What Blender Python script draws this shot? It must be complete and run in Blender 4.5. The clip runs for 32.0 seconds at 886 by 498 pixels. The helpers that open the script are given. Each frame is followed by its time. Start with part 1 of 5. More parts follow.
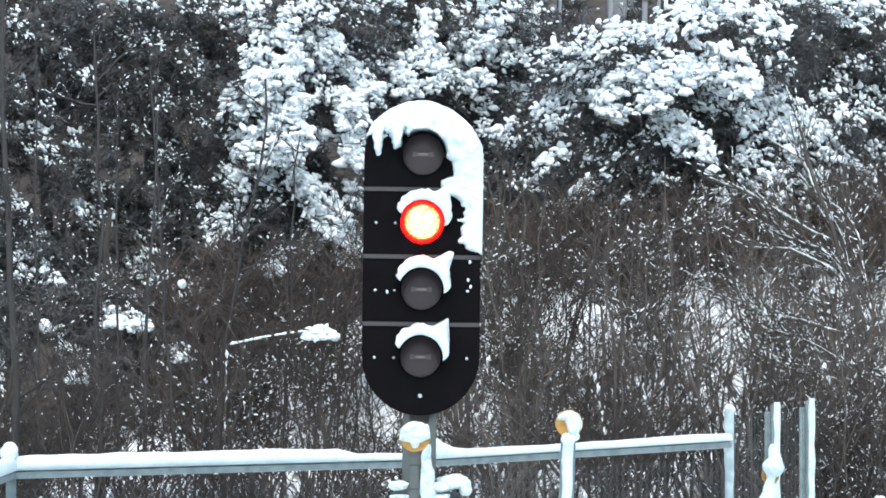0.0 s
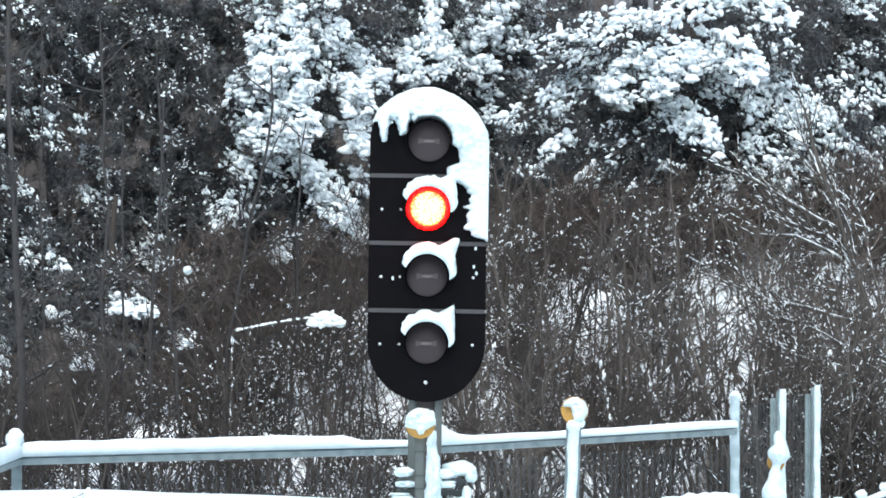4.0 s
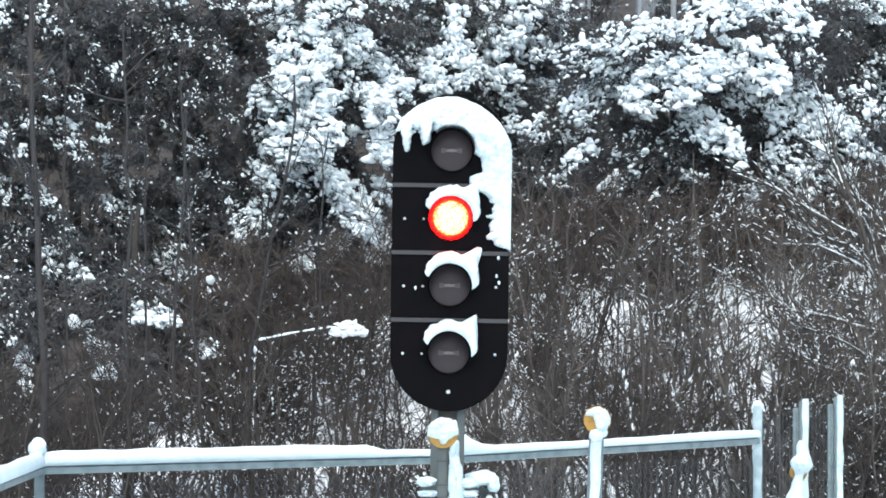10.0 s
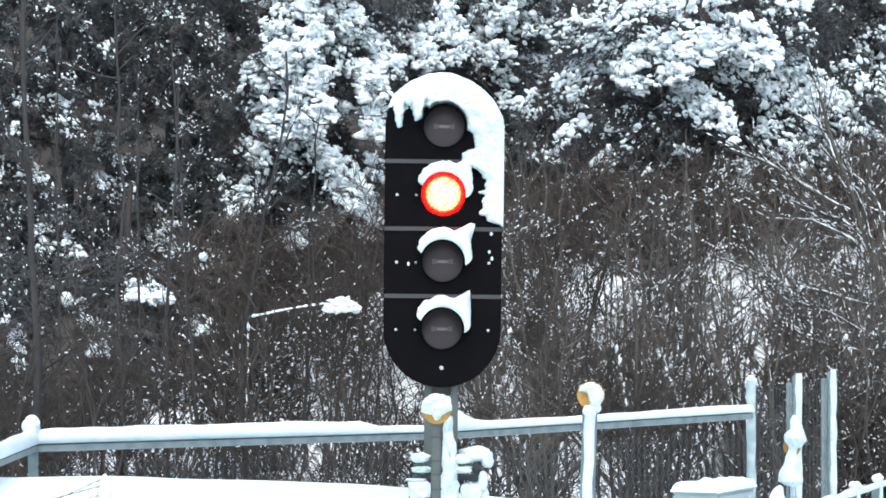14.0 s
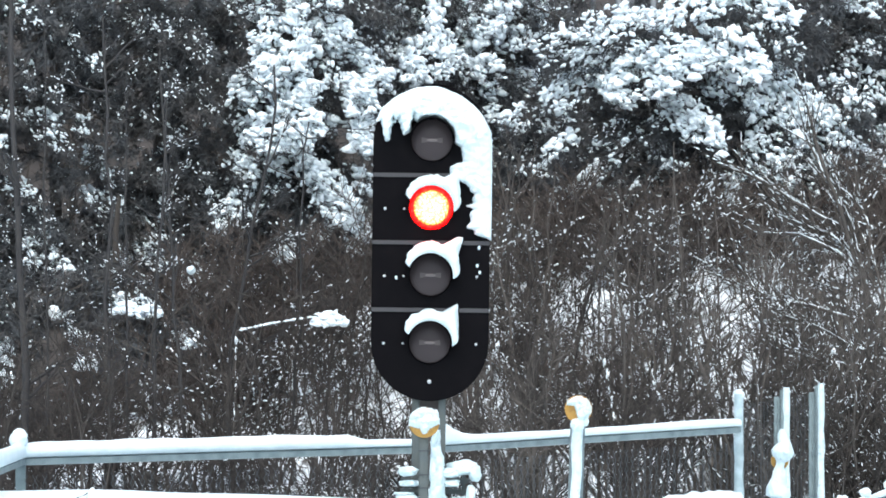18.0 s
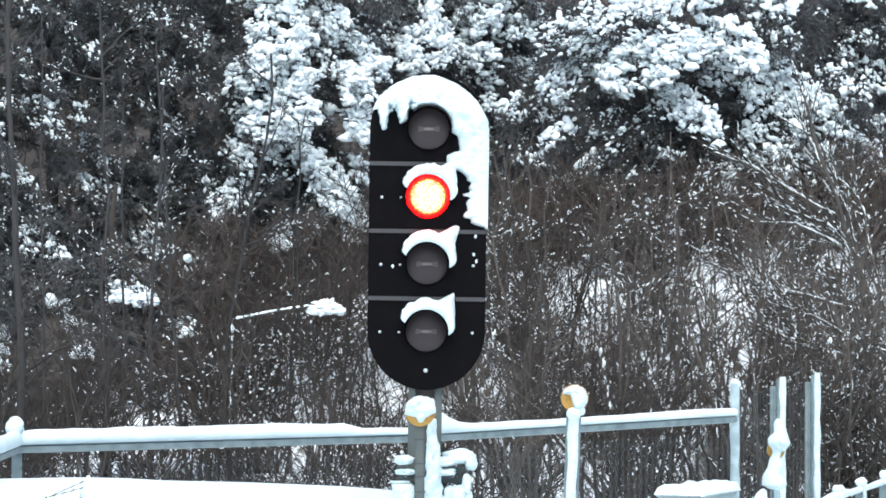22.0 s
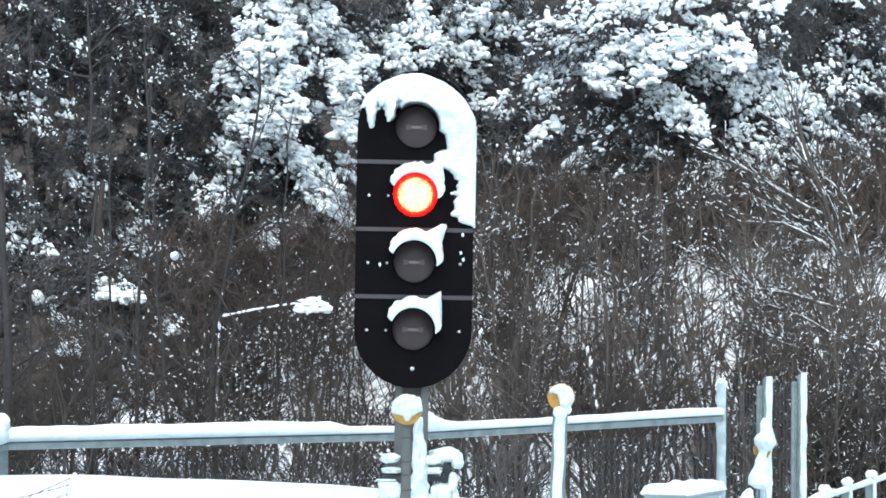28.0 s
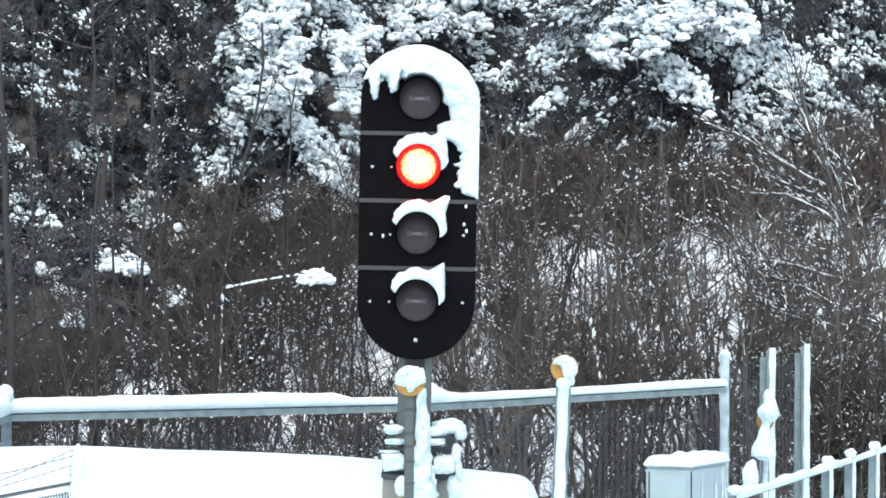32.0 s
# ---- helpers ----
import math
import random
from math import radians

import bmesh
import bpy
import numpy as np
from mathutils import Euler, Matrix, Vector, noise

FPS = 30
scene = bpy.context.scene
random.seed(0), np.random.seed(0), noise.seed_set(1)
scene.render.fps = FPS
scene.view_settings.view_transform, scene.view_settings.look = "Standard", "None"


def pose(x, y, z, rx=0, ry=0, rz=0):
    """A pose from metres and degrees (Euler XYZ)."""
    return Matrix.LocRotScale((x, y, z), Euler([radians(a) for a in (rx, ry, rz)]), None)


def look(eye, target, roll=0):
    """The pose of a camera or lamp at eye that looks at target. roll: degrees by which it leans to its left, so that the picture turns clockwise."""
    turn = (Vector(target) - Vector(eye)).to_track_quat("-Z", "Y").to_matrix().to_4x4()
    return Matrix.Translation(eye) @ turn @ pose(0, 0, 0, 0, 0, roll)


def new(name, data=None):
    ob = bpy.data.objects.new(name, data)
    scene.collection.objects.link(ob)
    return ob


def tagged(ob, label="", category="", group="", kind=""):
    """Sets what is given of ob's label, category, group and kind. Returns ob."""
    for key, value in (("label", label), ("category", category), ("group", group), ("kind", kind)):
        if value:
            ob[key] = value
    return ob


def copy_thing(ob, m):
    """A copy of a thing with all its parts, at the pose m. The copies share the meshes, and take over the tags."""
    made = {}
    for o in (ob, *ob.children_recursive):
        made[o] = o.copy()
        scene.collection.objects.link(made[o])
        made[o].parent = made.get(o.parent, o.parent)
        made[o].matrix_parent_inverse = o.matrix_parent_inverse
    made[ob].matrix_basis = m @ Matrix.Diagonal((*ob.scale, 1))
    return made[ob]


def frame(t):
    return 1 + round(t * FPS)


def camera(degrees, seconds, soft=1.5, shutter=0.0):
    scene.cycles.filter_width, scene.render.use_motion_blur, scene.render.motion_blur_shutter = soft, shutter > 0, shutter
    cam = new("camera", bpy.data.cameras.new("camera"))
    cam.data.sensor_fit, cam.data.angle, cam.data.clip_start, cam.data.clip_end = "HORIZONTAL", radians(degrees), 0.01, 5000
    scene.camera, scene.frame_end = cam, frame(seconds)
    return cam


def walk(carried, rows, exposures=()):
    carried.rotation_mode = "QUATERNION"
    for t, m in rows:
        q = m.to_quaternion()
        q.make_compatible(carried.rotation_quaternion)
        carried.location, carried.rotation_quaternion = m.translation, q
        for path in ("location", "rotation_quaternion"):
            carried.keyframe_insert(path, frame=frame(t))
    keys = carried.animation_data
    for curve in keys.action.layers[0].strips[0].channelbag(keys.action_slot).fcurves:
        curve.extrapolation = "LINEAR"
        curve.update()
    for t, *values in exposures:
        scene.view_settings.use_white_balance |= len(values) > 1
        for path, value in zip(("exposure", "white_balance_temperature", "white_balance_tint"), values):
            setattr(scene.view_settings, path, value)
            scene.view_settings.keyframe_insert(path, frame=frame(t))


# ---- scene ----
# ---- camera: a long lens held by hand, turning a little about one standing point ----
EYE = (0.0, 0.0, 2.7)
cam = camera(10.0, 32.0, soft=1.75)
ROWS = [
    (0, 0.000, -0.590, 0.000),
    (0.5, -0.025, -0.521, 0.001),
    (1, -0.026, -0.601, -0.009),
    (1.5, 0.065, -0.707, -0.008),
    (2, 0.083, -0.737, -0.010),
    (2.5, 0.013, -0.756, -0.013),
    (3, -0.004, -0.769, 0.064),
    (3.5, 0.031, -0.776, 0.004),
    (5.5, 0.299, -0.531, 0.276),
    (6, 0.368, -0.525, 0.244),
    (6.5, 0.454, -0.573, 0.146),
    (7, 0.414, -0.628, 0.129),
    (7.5, 0.338, -0.599, 0.226),
    (8, 0.307, -0.541, 0.272),
    (8.5, 0.230, -0.617, 0.226),
    (9, 0.230, -0.665, 0.075),
    (9.5, 0.232, -0.652, 0.090),
    (10, 0.322, -0.634, 0.066),
    (10.5, 0.147, -0.667, -0.023),
    (11, 0.259, -0.688, -0.014),
    (11.5, 0.360, -0.668, -0.018),
    (12, 0.254, -0.677, -0.152),
    (12.5, 0.305, -0.775, -0.069),
    (13, 0.087, -0.813, 0.028),
    (13.5, 0.148, -0.848, -0.113),
    (14, 0.238, -0.906, -0.161),
    (14.5, 0.218, -0.994, -0.052),
    (16.5, 0.060, -0.926, -0.083),
    (17, 0.079, -0.919, -0.176),
    (17.5, 0.170, -0.813, -0.158),
    (18, 0.101, -0.751, -0.114),
    (18.5, 0.098, -0.759, -0.086),
    (19, 0.090, -0.787, -0.198),
    (19.5, -0.109, -0.713, -0.095),
    (20, 0.090, -0.625, -0.097),
    (20.5, 0.120, -0.644, -0.140),
    (21, 0.232, -0.735, -0.161),
    (21.5, 0.112, -0.831, -0.102),
    (22, 0.064, -0.878, 0.017),
    (22.5, 0.055, -0.869, -0.020),
    (23, 0.068, -0.878, 0.012),
    (23.5, 0.024, -0.843, 0.043),
    (24, 0.094, -0.884, 0.068),
    (24.5, -0.172, -0.907, 0.154),
    (25, -0.038, -0.867, 0.094),
    (25.5, 0.078, -0.876, 0.064),
    (27.5, 0.008, -0.926, 0.220),
    (28, -0.079, -0.896, 0.223),
    (28.5, -0.128, -0.954, 0.217),
    (29, -0.266, -1.091, 0.226),
    (29.5, -0.159, -1.170, 0.224),
    (30, -0.208, -1.209, 0.228),
    (30.5, -0.168, -1.222, 0.310),
    (31, -0.119, -1.178, 0.288),
    (31.5, -0.071, -1.200, 0.222),
    (32, -0.042, -1.220, 0.220),
]
STOPS, KELVIN, TINT = 0.44, 5960, 1
walk(cam, [(t, pose(*EYE, 90 + pitch, -roll, yaw)) for t, yaw, pitch, roll in ROWS],
     exposures=[(0, STOPS, KELVIN, TINT), (32, STOPS, KELVIN, TINT)])

# ---- light: an overcast winter sky ----
world = bpy.data.worlds.new("sky")
world.use_nodes = True
scene.world = world
wn = world.node_tree
sky = wn.nodes.new("ShaderNodeTexSky")
sky.sky_type, sky.sun_disc = "NISHITA", False
sky.sun_elevation, sky.sun_rotation = radians(60), radians(182)
sky.air_density, sky.dust_density, sky.ozone_density = 1.0, 4.0, 1.0
wn.links.new(sky.outputs[0], wn.nodes["Background"].inputs[0])
wn.nodes["Background"].inputs[1].default_value = 0.15
sun = new("sun", bpy.data.lights.new("sun", "SUN"))
sun.data.energy, sun.data.angle, sun.data.color = 2.05, radians(80), (1.0, 0.96, 0.9)
sun.matrix_world = look((-0.5, -11, 19), (0, 0, 0))


# ---- materials ----
def material(name, colour, rough=0.7, metal=0.0, spots=(), bump=0.0, bump_scale=40.0, island=0.0, spec=0.5):
    """spots: rows of (scale, low, high, colour), mixed over the base by noise in object space."""
    m = bpy.data.materials.new(name)
    m.use_nodes = True
    n, l = m.node_tree.nodes, m.node_tree.links
    b = n["Principled BSDF"]
    b.inputs["Roughness"].default_value, b.inputs["Metallic"].default_value = rough, metal
    b.inputs["Specular IOR Level"].default_value = spec
    co = n.new("ShaderNodeTexCoord")
    last = n.new("ShaderNodeRGB")
    last.outputs[0].default_value = (*colour, 1)
    last = last.outputs[0]
    for scale, low, high, other in spots:
        noise_node, ramp, mix = n.new("ShaderNodeTexNoise"), n.new("ShaderNodeMapRange"), n.new("ShaderNodeMix")
        noise_node.inputs["Scale"].default_value, noise_node.inputs["Detail"].default_value = scale, 6
        ramp.inputs[1].default_value, ramp.inputs[2].default_value = low, high
        mix.data_type = "RGBA"
        mix.inputs[7].default_value = (*other, 1)
        l.new(co.outputs["Object"], noise_node.inputs["Vector"])
        l.new(noise_node.outputs[0], ramp.inputs[0])
        l.new(ramp.outputs[0], mix.inputs[0])
        l.new(last, mix.inputs[6])
        last = mix.outputs[2]
    if island:
        geo, hsv, rng = n.new("ShaderNodeNewGeometry"), n.new("ShaderNodeHueSaturation"), n.new("ShaderNodeMapRange")
        rng.inputs[3].default_value, rng.inputs[4].default_value = 1 - island, 1 + island
        l.new(geo.outputs["Random Per Island"], rng.inputs[0])
        l.new(rng.outputs[0], hsv.inputs["Value"])
        l.new(last, hsv.inputs["Color"])
        last = hsv.outputs[0]
    l.new(last, b.inputs["Base Color"])
    if bump:
        noise_node, bm_node = n.new("ShaderNodeTexNoise"), n.new("ShaderNodeBump")
        noise_node.inputs["Scale"].default_value, noise_node.inputs["Detail"].default_value = bump_scale, 8
        bm_node.inputs["Strength"].default_value, bm_node.inputs["Distance"].default_value = bump, 0.02
        l.new(co.outputs["Object"], noise_node.inputs["Vector"])
        l.new(noise_node.outputs[0], bm_node.inputs["Height"])
        l.new(bm_node.outputs[0], b.inputs["Normal"])
    return m


SNOW = material("snow", (0.77, 0.84, 0.86), 0.65, spots=[(6, 0.4, 0.7, (0.69, 0.78, 0.81))], bump=0.4, bump_scale=22)
ICY_SNOW = material("icy_snow", (0.6, 0.7, 0.72), 0.55, spots=[(16, 0.42, 0.62, (0.7, 0.78, 0.8)), (45, 0.58, 0.7, (0.46, 0.56, 0.6))], bump=0.5, bump_scale=45)
TREE_SNOW = material("tree_snow", (0.86, 0.91, 0.94), 0.7, island=0.12)
NEEDLES = material("conifer_needles", (0.08, 0.083, 0.088), 0.7, spots=[(3, 0.45, 0.65, (0.096, 0.09, 0.088))], island=0.22, spec=0.2)
CONIFER_BARK = material("conifer_bark", (0.06, 0.05, 0.043), 0.9, spots=[(9, 0.4, 0.7, (0.05, 0.04, 0.035))], bump=0.6, bump_scale=50)
TWIG_BARK = material("shrub_bark", (0.1, 0.086, 0.077), 0.85, spots=[(2, 0.4, 0.65, (0.068, 0.06, 0.056)), (14, 0.5, 0.7, (0.13, 0.115, 0.104))], island=0.25, spec=0.2)
HAZE_BARK = material("brush_bark", (0.098, 0.08, 0.071), 0.85, spots=[(2, 0.4, 0.65, (0.075, 0.062, 0.056))], island=0.3, spec=0.2)
DARK_BARK = material("dark_bark", (0.064, 0.054, 0.05), 0.85, spots=[(2, 0.4, 0.65, (0.042, 0.036, 0.033)), (14, 0.5, 0.7, (0.075, 0.068, 0.062))], island=0.2, spec=0.2)
WET_BARK = material("wet_bark", (0.034, 0.031, 0.032), 0.8, spots=[(6, 0.45, 0.7, (0.05, 0.045, 0.043))], bump=0.3)
PALE_BARK = material("pale_bark", (0.32, 0.33, 0.35), 0.8, spots=[(5, 0.5, 0.62, (0.1, 0.09, 0.08))], bump=0.3)
LITTER = material("hillside", (0.09, 0.075, 0.062), 0.95, spots=[(5, 0.4, 0.6, (0.06, 0.05, 0.042)), (0.9, 0.32, 0.4, (0.83, 0.86, 0.9)), (2.6, 0.58, 0.64, (0.08, 0.067, 0.055)), (9, 0.58, 0.66, (0.08, 0.065, 0.055))], bump=0.5, bump_scale=12)
BARE_LITTER = material("needle_litter", (0.065, 0.054, 0.049), 0.95, spots=[(5, 0.4, 0.6, (0.042, 0.036, 0.033)), (7, 0.66, 0.72, (0.6, 0.65, 0.7))], bump=0.5, bump_scale=12)
BLACK_PAINT = material("black_paint", (0.0045, 0.004, 0.005), 0.6, spots=[(9, 0.5, 0.8, (0.007, 0.006, 0.007))], bump=0.05, spec=0.04)
FROST = material("frosted_steel", (0.36, 0.44, 0.47), 0.6, spots=[(12, 0.4, 0.6, (0.5, 0.58, 0.61)), (5, 0.55, 0.7, (0.3, 0.36, 0.38))], bump=0.2)
# brownish steel, its colour darkened for the shade between the mast channels
WEB_STEEL = material("shaded_web_steel", (0.085, 0.072, 0.068), 0.7, spots=[(9, 0.45, 0.65, (0.06, 0.05, 0.046))])
STRIP_STEEL = material("strip_steel", (0.062, 0.058, 0.062), 0.5, metal=0.3)
GALVANISED = material("galvanised_steel", (0.24, 0.29, 0.3), 0.5, metal=0.3, spots=[(14, 0.4, 0.65, (0.17, 0.21, 0.22))], bump=0.1)
MAST_STEEL = material("mast_steel", (0.11, 0.12, 0.115), 0.6, metal=0.3, spots=[(20, 0.4, 0.7, (0.1, 0.115, 0.12))], bump=0.15)
YELLOW = material("yellow_reflector", (0.42, 0.23, 0.045), 0.4, spots=[(30, 0.5, 0.7, (0.32, 0.16, 0.035))])
BEIGE = material("beige_casing", (0.34, 0.32, 0.28), 0.6, spots=[(8, 0.4, 0.7, (0.26, 0.24, 0.21))])
CABINET = material("grey_cabinet_paint", (0.4, 0.48, 0.5), 0.45, spots=[(4, 0.4, 0.7, (0.34, 0.41, 0.43))])
CABLE = material("earth_cable", (0.28, 0.28, 0.08), 0.5)
SEAM = material("dark_seam", (0.06, 0.065, 0.07), 0.7)
WIRE = material("fence_wire", (0.12, 0.13, 0.14), 0.5, metal=0.5)
BOLT = material("white_bolt", (0.55, 0.56, 0.58), 0.4)
# colour of the bow-shaped reflection painted onto the unlit lenses
REFLEX = material("painted_reflection", (0.07, 0.056, 0.056), 0.6)
LENS = material("dark_lens_glass", (0.046, 0.037, 0.039), 0.35, spec=0.18)
# colour of the painted highlight in the middle of an unlit lens
CORE_GLINT = material("painted_core_glint", (0.14, 0.115, 0.112), 0.5)


def red_light():
    """A red lamp lens: hottest in the middle, deep red at the rim, with a fine grid of cells. The glowing rim also
    stands in for the glare.
    """
    m = bpy.data.materials.new("red_light")
    m.use_nodes = True
    n, l = m.node_tree.nodes, m.node_tree.links
    b = n["Principled BSDF"]
    b.inputs["Base Color"].default_value = (0.05, 0.002, 0.002, 1)
    b.inputs["Specular IOR Level"].default_value, b.inputs["Roughness"].default_value = 0.0, 1.0
    co, flat, dist, ramp, cells, rng_node = (n.new("ShaderNodeTexCoord"), n.new("ShaderNodeVectorMath"), n.new("ShaderNodeVectorMath"), n.new("ShaderNodeValToRGB"),
                                                n.new("ShaderNodeTexVoronoi"), n.new("ShaderNodeMapRange"))
    flat.operation, flat.inputs[1].default_value = "MULTIPLY", (10.2, 0, 10.2)
    dist.operation = "LENGTH"
    el = ramp.color_ramp.elements
    el[0].position, el[0].color = 0.4, (1, 0.07, 0.045, 1)
    for where, tone in ((0.74, (1, 0.055, 0.026, 1)), (0.82, (1, 0.025, 0.003, 1))):
        el.new(where).color = tone
    el[-1].position, el[-1].color = 1.0, (0.35, 0.0002, 0.0006, 1)
    mid = el.new(0.87)
    mid.color = (1, 0.0002, 0.0007, 1)
    cells.inputs["Scale"].default_value = 100
    rng_node.inputs[1].default_value, rng_node.inputs[2].default_value = 0.1, 0.6
    rng_node.inputs[3].default_value, rng_node.inputs[4].default_value = 46, 10
    l.new(co.outputs["Object"], flat.inputs[0])
    l.new(flat.outputs[0], dist.inputs[0])
    l.new(dist.outputs["Value"], ramp.inputs[0])
    l.new(ramp.outputs[0], b.inputs["Emission Color"])
    l.new(co.outputs["Object"], cells.inputs["Vector"])
    l.new(cells.outputs["Distance"], rng_node.inputs[0])
    l.new(rng_node.outputs[0], b.inputs["Emission Strength"])
    return m


RED = red_light()


def ribbed_lens():
    """Dark lens glass with fine concentric steps."""
    n, l = LENS.node_tree.nodes, LENS.node_tree.links
    co, wave, bm_node = n.new("ShaderNodeTexCoord"), n.new("ShaderNodeTexWave"), n.new("ShaderNodeBump")
    wave.wave_type, wave.rings_direction = "RINGS", "Y"
    wave.inputs["Scale"].default_value = 28
    bm_node.inputs["Strength"].default_value, bm_node.inputs["Distance"].default_value = 0.12, 0.003
    l.new(co.outputs["Object"], wave.inputs["Vector"])
    l.new(wave.outputs["Fac"], bm_node.inputs["Height"])
    l.new(bm_node.outputs[0], n["Principled BSDF"].inputs["Normal"])


ribbed_lens()


# ---- mesh helpers ----
def tri_mesh(name, verts, tris, mat, smooth=True):
    me = bpy.data.meshes.new(name)
    verts, tris = np.asarray(verts, np.float32), np.asarray(tris, np.int32)
    me.vertices.add(len(verts))
    me.vertices.foreach_set("co", verts.ravel())
    me.loops.add(tris.size)
    me.loops.foreach_set("vertex_index", tris.ravel())
    me.polygons.add(len(tris))
    me.polygons.foreach_set("loop_start", np.arange(0, tris.size, 3, dtype=np.int32))
    me.polygons.foreach_set("use_smooth", np.full(len(tris), smooth))
    me.update(calc_edges=True)
    me.materials.append(mat)
    return me


class Soup:
    """Gathers triangles from many small pieces."""
    def __init__(self):
        self.v, self.f, self.n = [], [], 0

    def add(self, v, f):
        v, f = np.asarray(v, float).reshape(-1, 3), np.asarray(f, int).reshape(-1, 3)
        self.v.append(v)
        self.f.append(f + self.n)
        self.n += len(v)

    def mesh(self, name, mat, smooth=True):
        return tri_mesh(name, np.concatenate(self.v), np.concatenate(self.f), mat, smooth)


def part(name, data, mat=None, parent=None, label="", at=None):
    """One mesh object from a bmesh or a mesh, under a thing or a part."""
    if isinstance(data, bmesh.types.BMesh):
        me = bpy.data.meshes.new(name)
        data.to_mesh(me)
        data.free()
        me.materials.append(mat)
        data = me
    ob = new(name, data)
    if parent:
        ob.parent = parent
    if at is not None:
        ob.matrix_basis = at
    if label:
        ob["label"] = label
    return ob


def thing(name, m, label, category, group="", kind=""):
    ob = new(name)
    ob.empty_display_size = 0.1
    ob.matrix_basis = m
    return tagged(ob, label, category, group, kind)


def box(size, centre=(0, 0, 0), bevel=0.004, m=None):
    bm = bmesh.new()
    bmesh.ops.create_cube(bm, size=1)
    bmesh.ops.scale(bm, vec=size, verts=bm.verts)
    if bevel:
        bmesh.ops.bevel(bm, geom=bm.edges[:], offset=bevel, segments=2, affect="EDGES")
    bmesh.ops.translate(bm, vec=centre, verts=bm.verts)
    if m is not None:
        bm.transform(m)
    return bm


def rod(a, b, r0, r1=None, sides=12):
    a, b = Vector(a), Vector(b)
    bm = bmesh.new()
    d = b - a
    bmesh.ops.create_cone(bm, cap_ends=True, segments=sides, radius1=r0, radius2=r0 if r1 is None else r1, depth=d.length)
    bm.transform(Matrix.Translation((a + b) / 2) @ d.to_track_quat("Z", "Y").to_matrix().to_4x4())
    for f in bm.faces:
        f.smooth = len(f.verts) == 4
    return bm


def tube(soup, pts, radii, sides=4):
    """A tapered tube along points."""
    pts, radii = np.asarray(pts, float), np.asarray(radii, float)
    d = np.gradient(pts, axis=0)
    d /= np.linalg.norm(d, axis=1)[:, None] + 1e-9
    ref = np.where(np.abs(d[:, :1]) < 0.8, [[1.0, 0, 0]], [[0, 1.0, 0]])
    a = np.cross(d, ref)
    a /= np.linalg.norm(a, axis=1)[:, None]
    b = np.cross(d, a)
    ang = np.arange(sides) * 2 * np.pi / sides
    ring = pts[:, None] + radii[:, None, None] * (np.cos(ang)[None, :, None] * a[:, None] + np.sin(ang)[None, :, None] * b[:, None])
    n, f = len(pts), []
    for i in range(n - 1):
        for j in range(sides):
            p, q, r, s = i * sides + j, i * sides + (j + 1) % sides, (i + 1) * sides + j, (i + 1) * sides + (j + 1) % sides
            f += [(p, q, s), (p, s, r)]
    soup.add(ring, f)


def ball(subdivisions):
    bm = bmesh.new()
    bmesh.ops.create_icosphere(bm, subdivisions=subdivisions, radius=1)
    v = np.array([p.co for p in bm.verts])
    f = np.array([[p.index for p in q.verts] for q in bm.faces])
    bm.free()
    return v, f


rng = np.random.default_rng(7)
LUMPS = []
for k in range(8):
    v, f = ball(2)
    bulge = 1 + 0.34 * np.array([noise.noise(Vector(p * 1.5) + Vector((k * 7.3, 0, 0))) for p in v])
    v = v * bulge[:, None]
    v[:, 2] = np.where(v[:, 2] < 0, v[:, 2] * 0.55, v[:, 2])
    LUMPS.append((v, f))
SMALL = (np.array([[1, 0, 0], [-1, 0, 0], [0, 1, 0], [0, -1, 0], [0, 0, 1], [0, 0, -1.0]]), np.array([[0, 2, 4], [2, 1, 4], [1, 3, 4], [3, 0, 4], [2, 0, 5], [1, 2, 5], [3, 1, 5], [0, 3, 5]]))
CRUMBS = []
for k in range(6):
    v, f = ball(1)
    v = v * (1 + 0.45 * np.array([noise.noise(Vector(p * 1.7) + Vector((k * 5.1, 3, 0))) for p in v]))[:, None]
    CRUMBS.append((v, f))
CAPS = []
for v, f in CRUMBS:
    v = v.copy()
    v[:, 2] = np.where(v[:, 2] < 0, v[:, 2] * 0.55, v[:, 2])
    CAPS.append((v, f))



def lay(soup, template, centres, along, sizes):
    """Lays a lump on each centre, its long axis along a way."""
    v, f = template
    c, d, s = np.asarray(centres, float), np.asarray(along, float), np.asarray(sizes, float)
    if len(c) == 0:
        return
    d = d / (np.linalg.norm(d, axis=1)[:, None] + 1e-9)
    side = np.cross(np.array([[0, 0, 1.0]]), d)
    side /= np.linalg.norm(side, axis=1)[:, None] + 1e-9
    up = np.cross(d, side)
    vs = (c[:, None] + (v[None, :, 0:1] * s[:, None, 0:1]) * d[:, None] + (v[None, :, 1:2] * s[:, None, 1:2]) * side[:, None]
          + (v[None, :, 2:3] * s[:, None, 2:3]) * up[:, None])
    fs = f[None] + (np.arange(len(c)) * len(v))[:, None, None]
    soup.add(vs, fs)


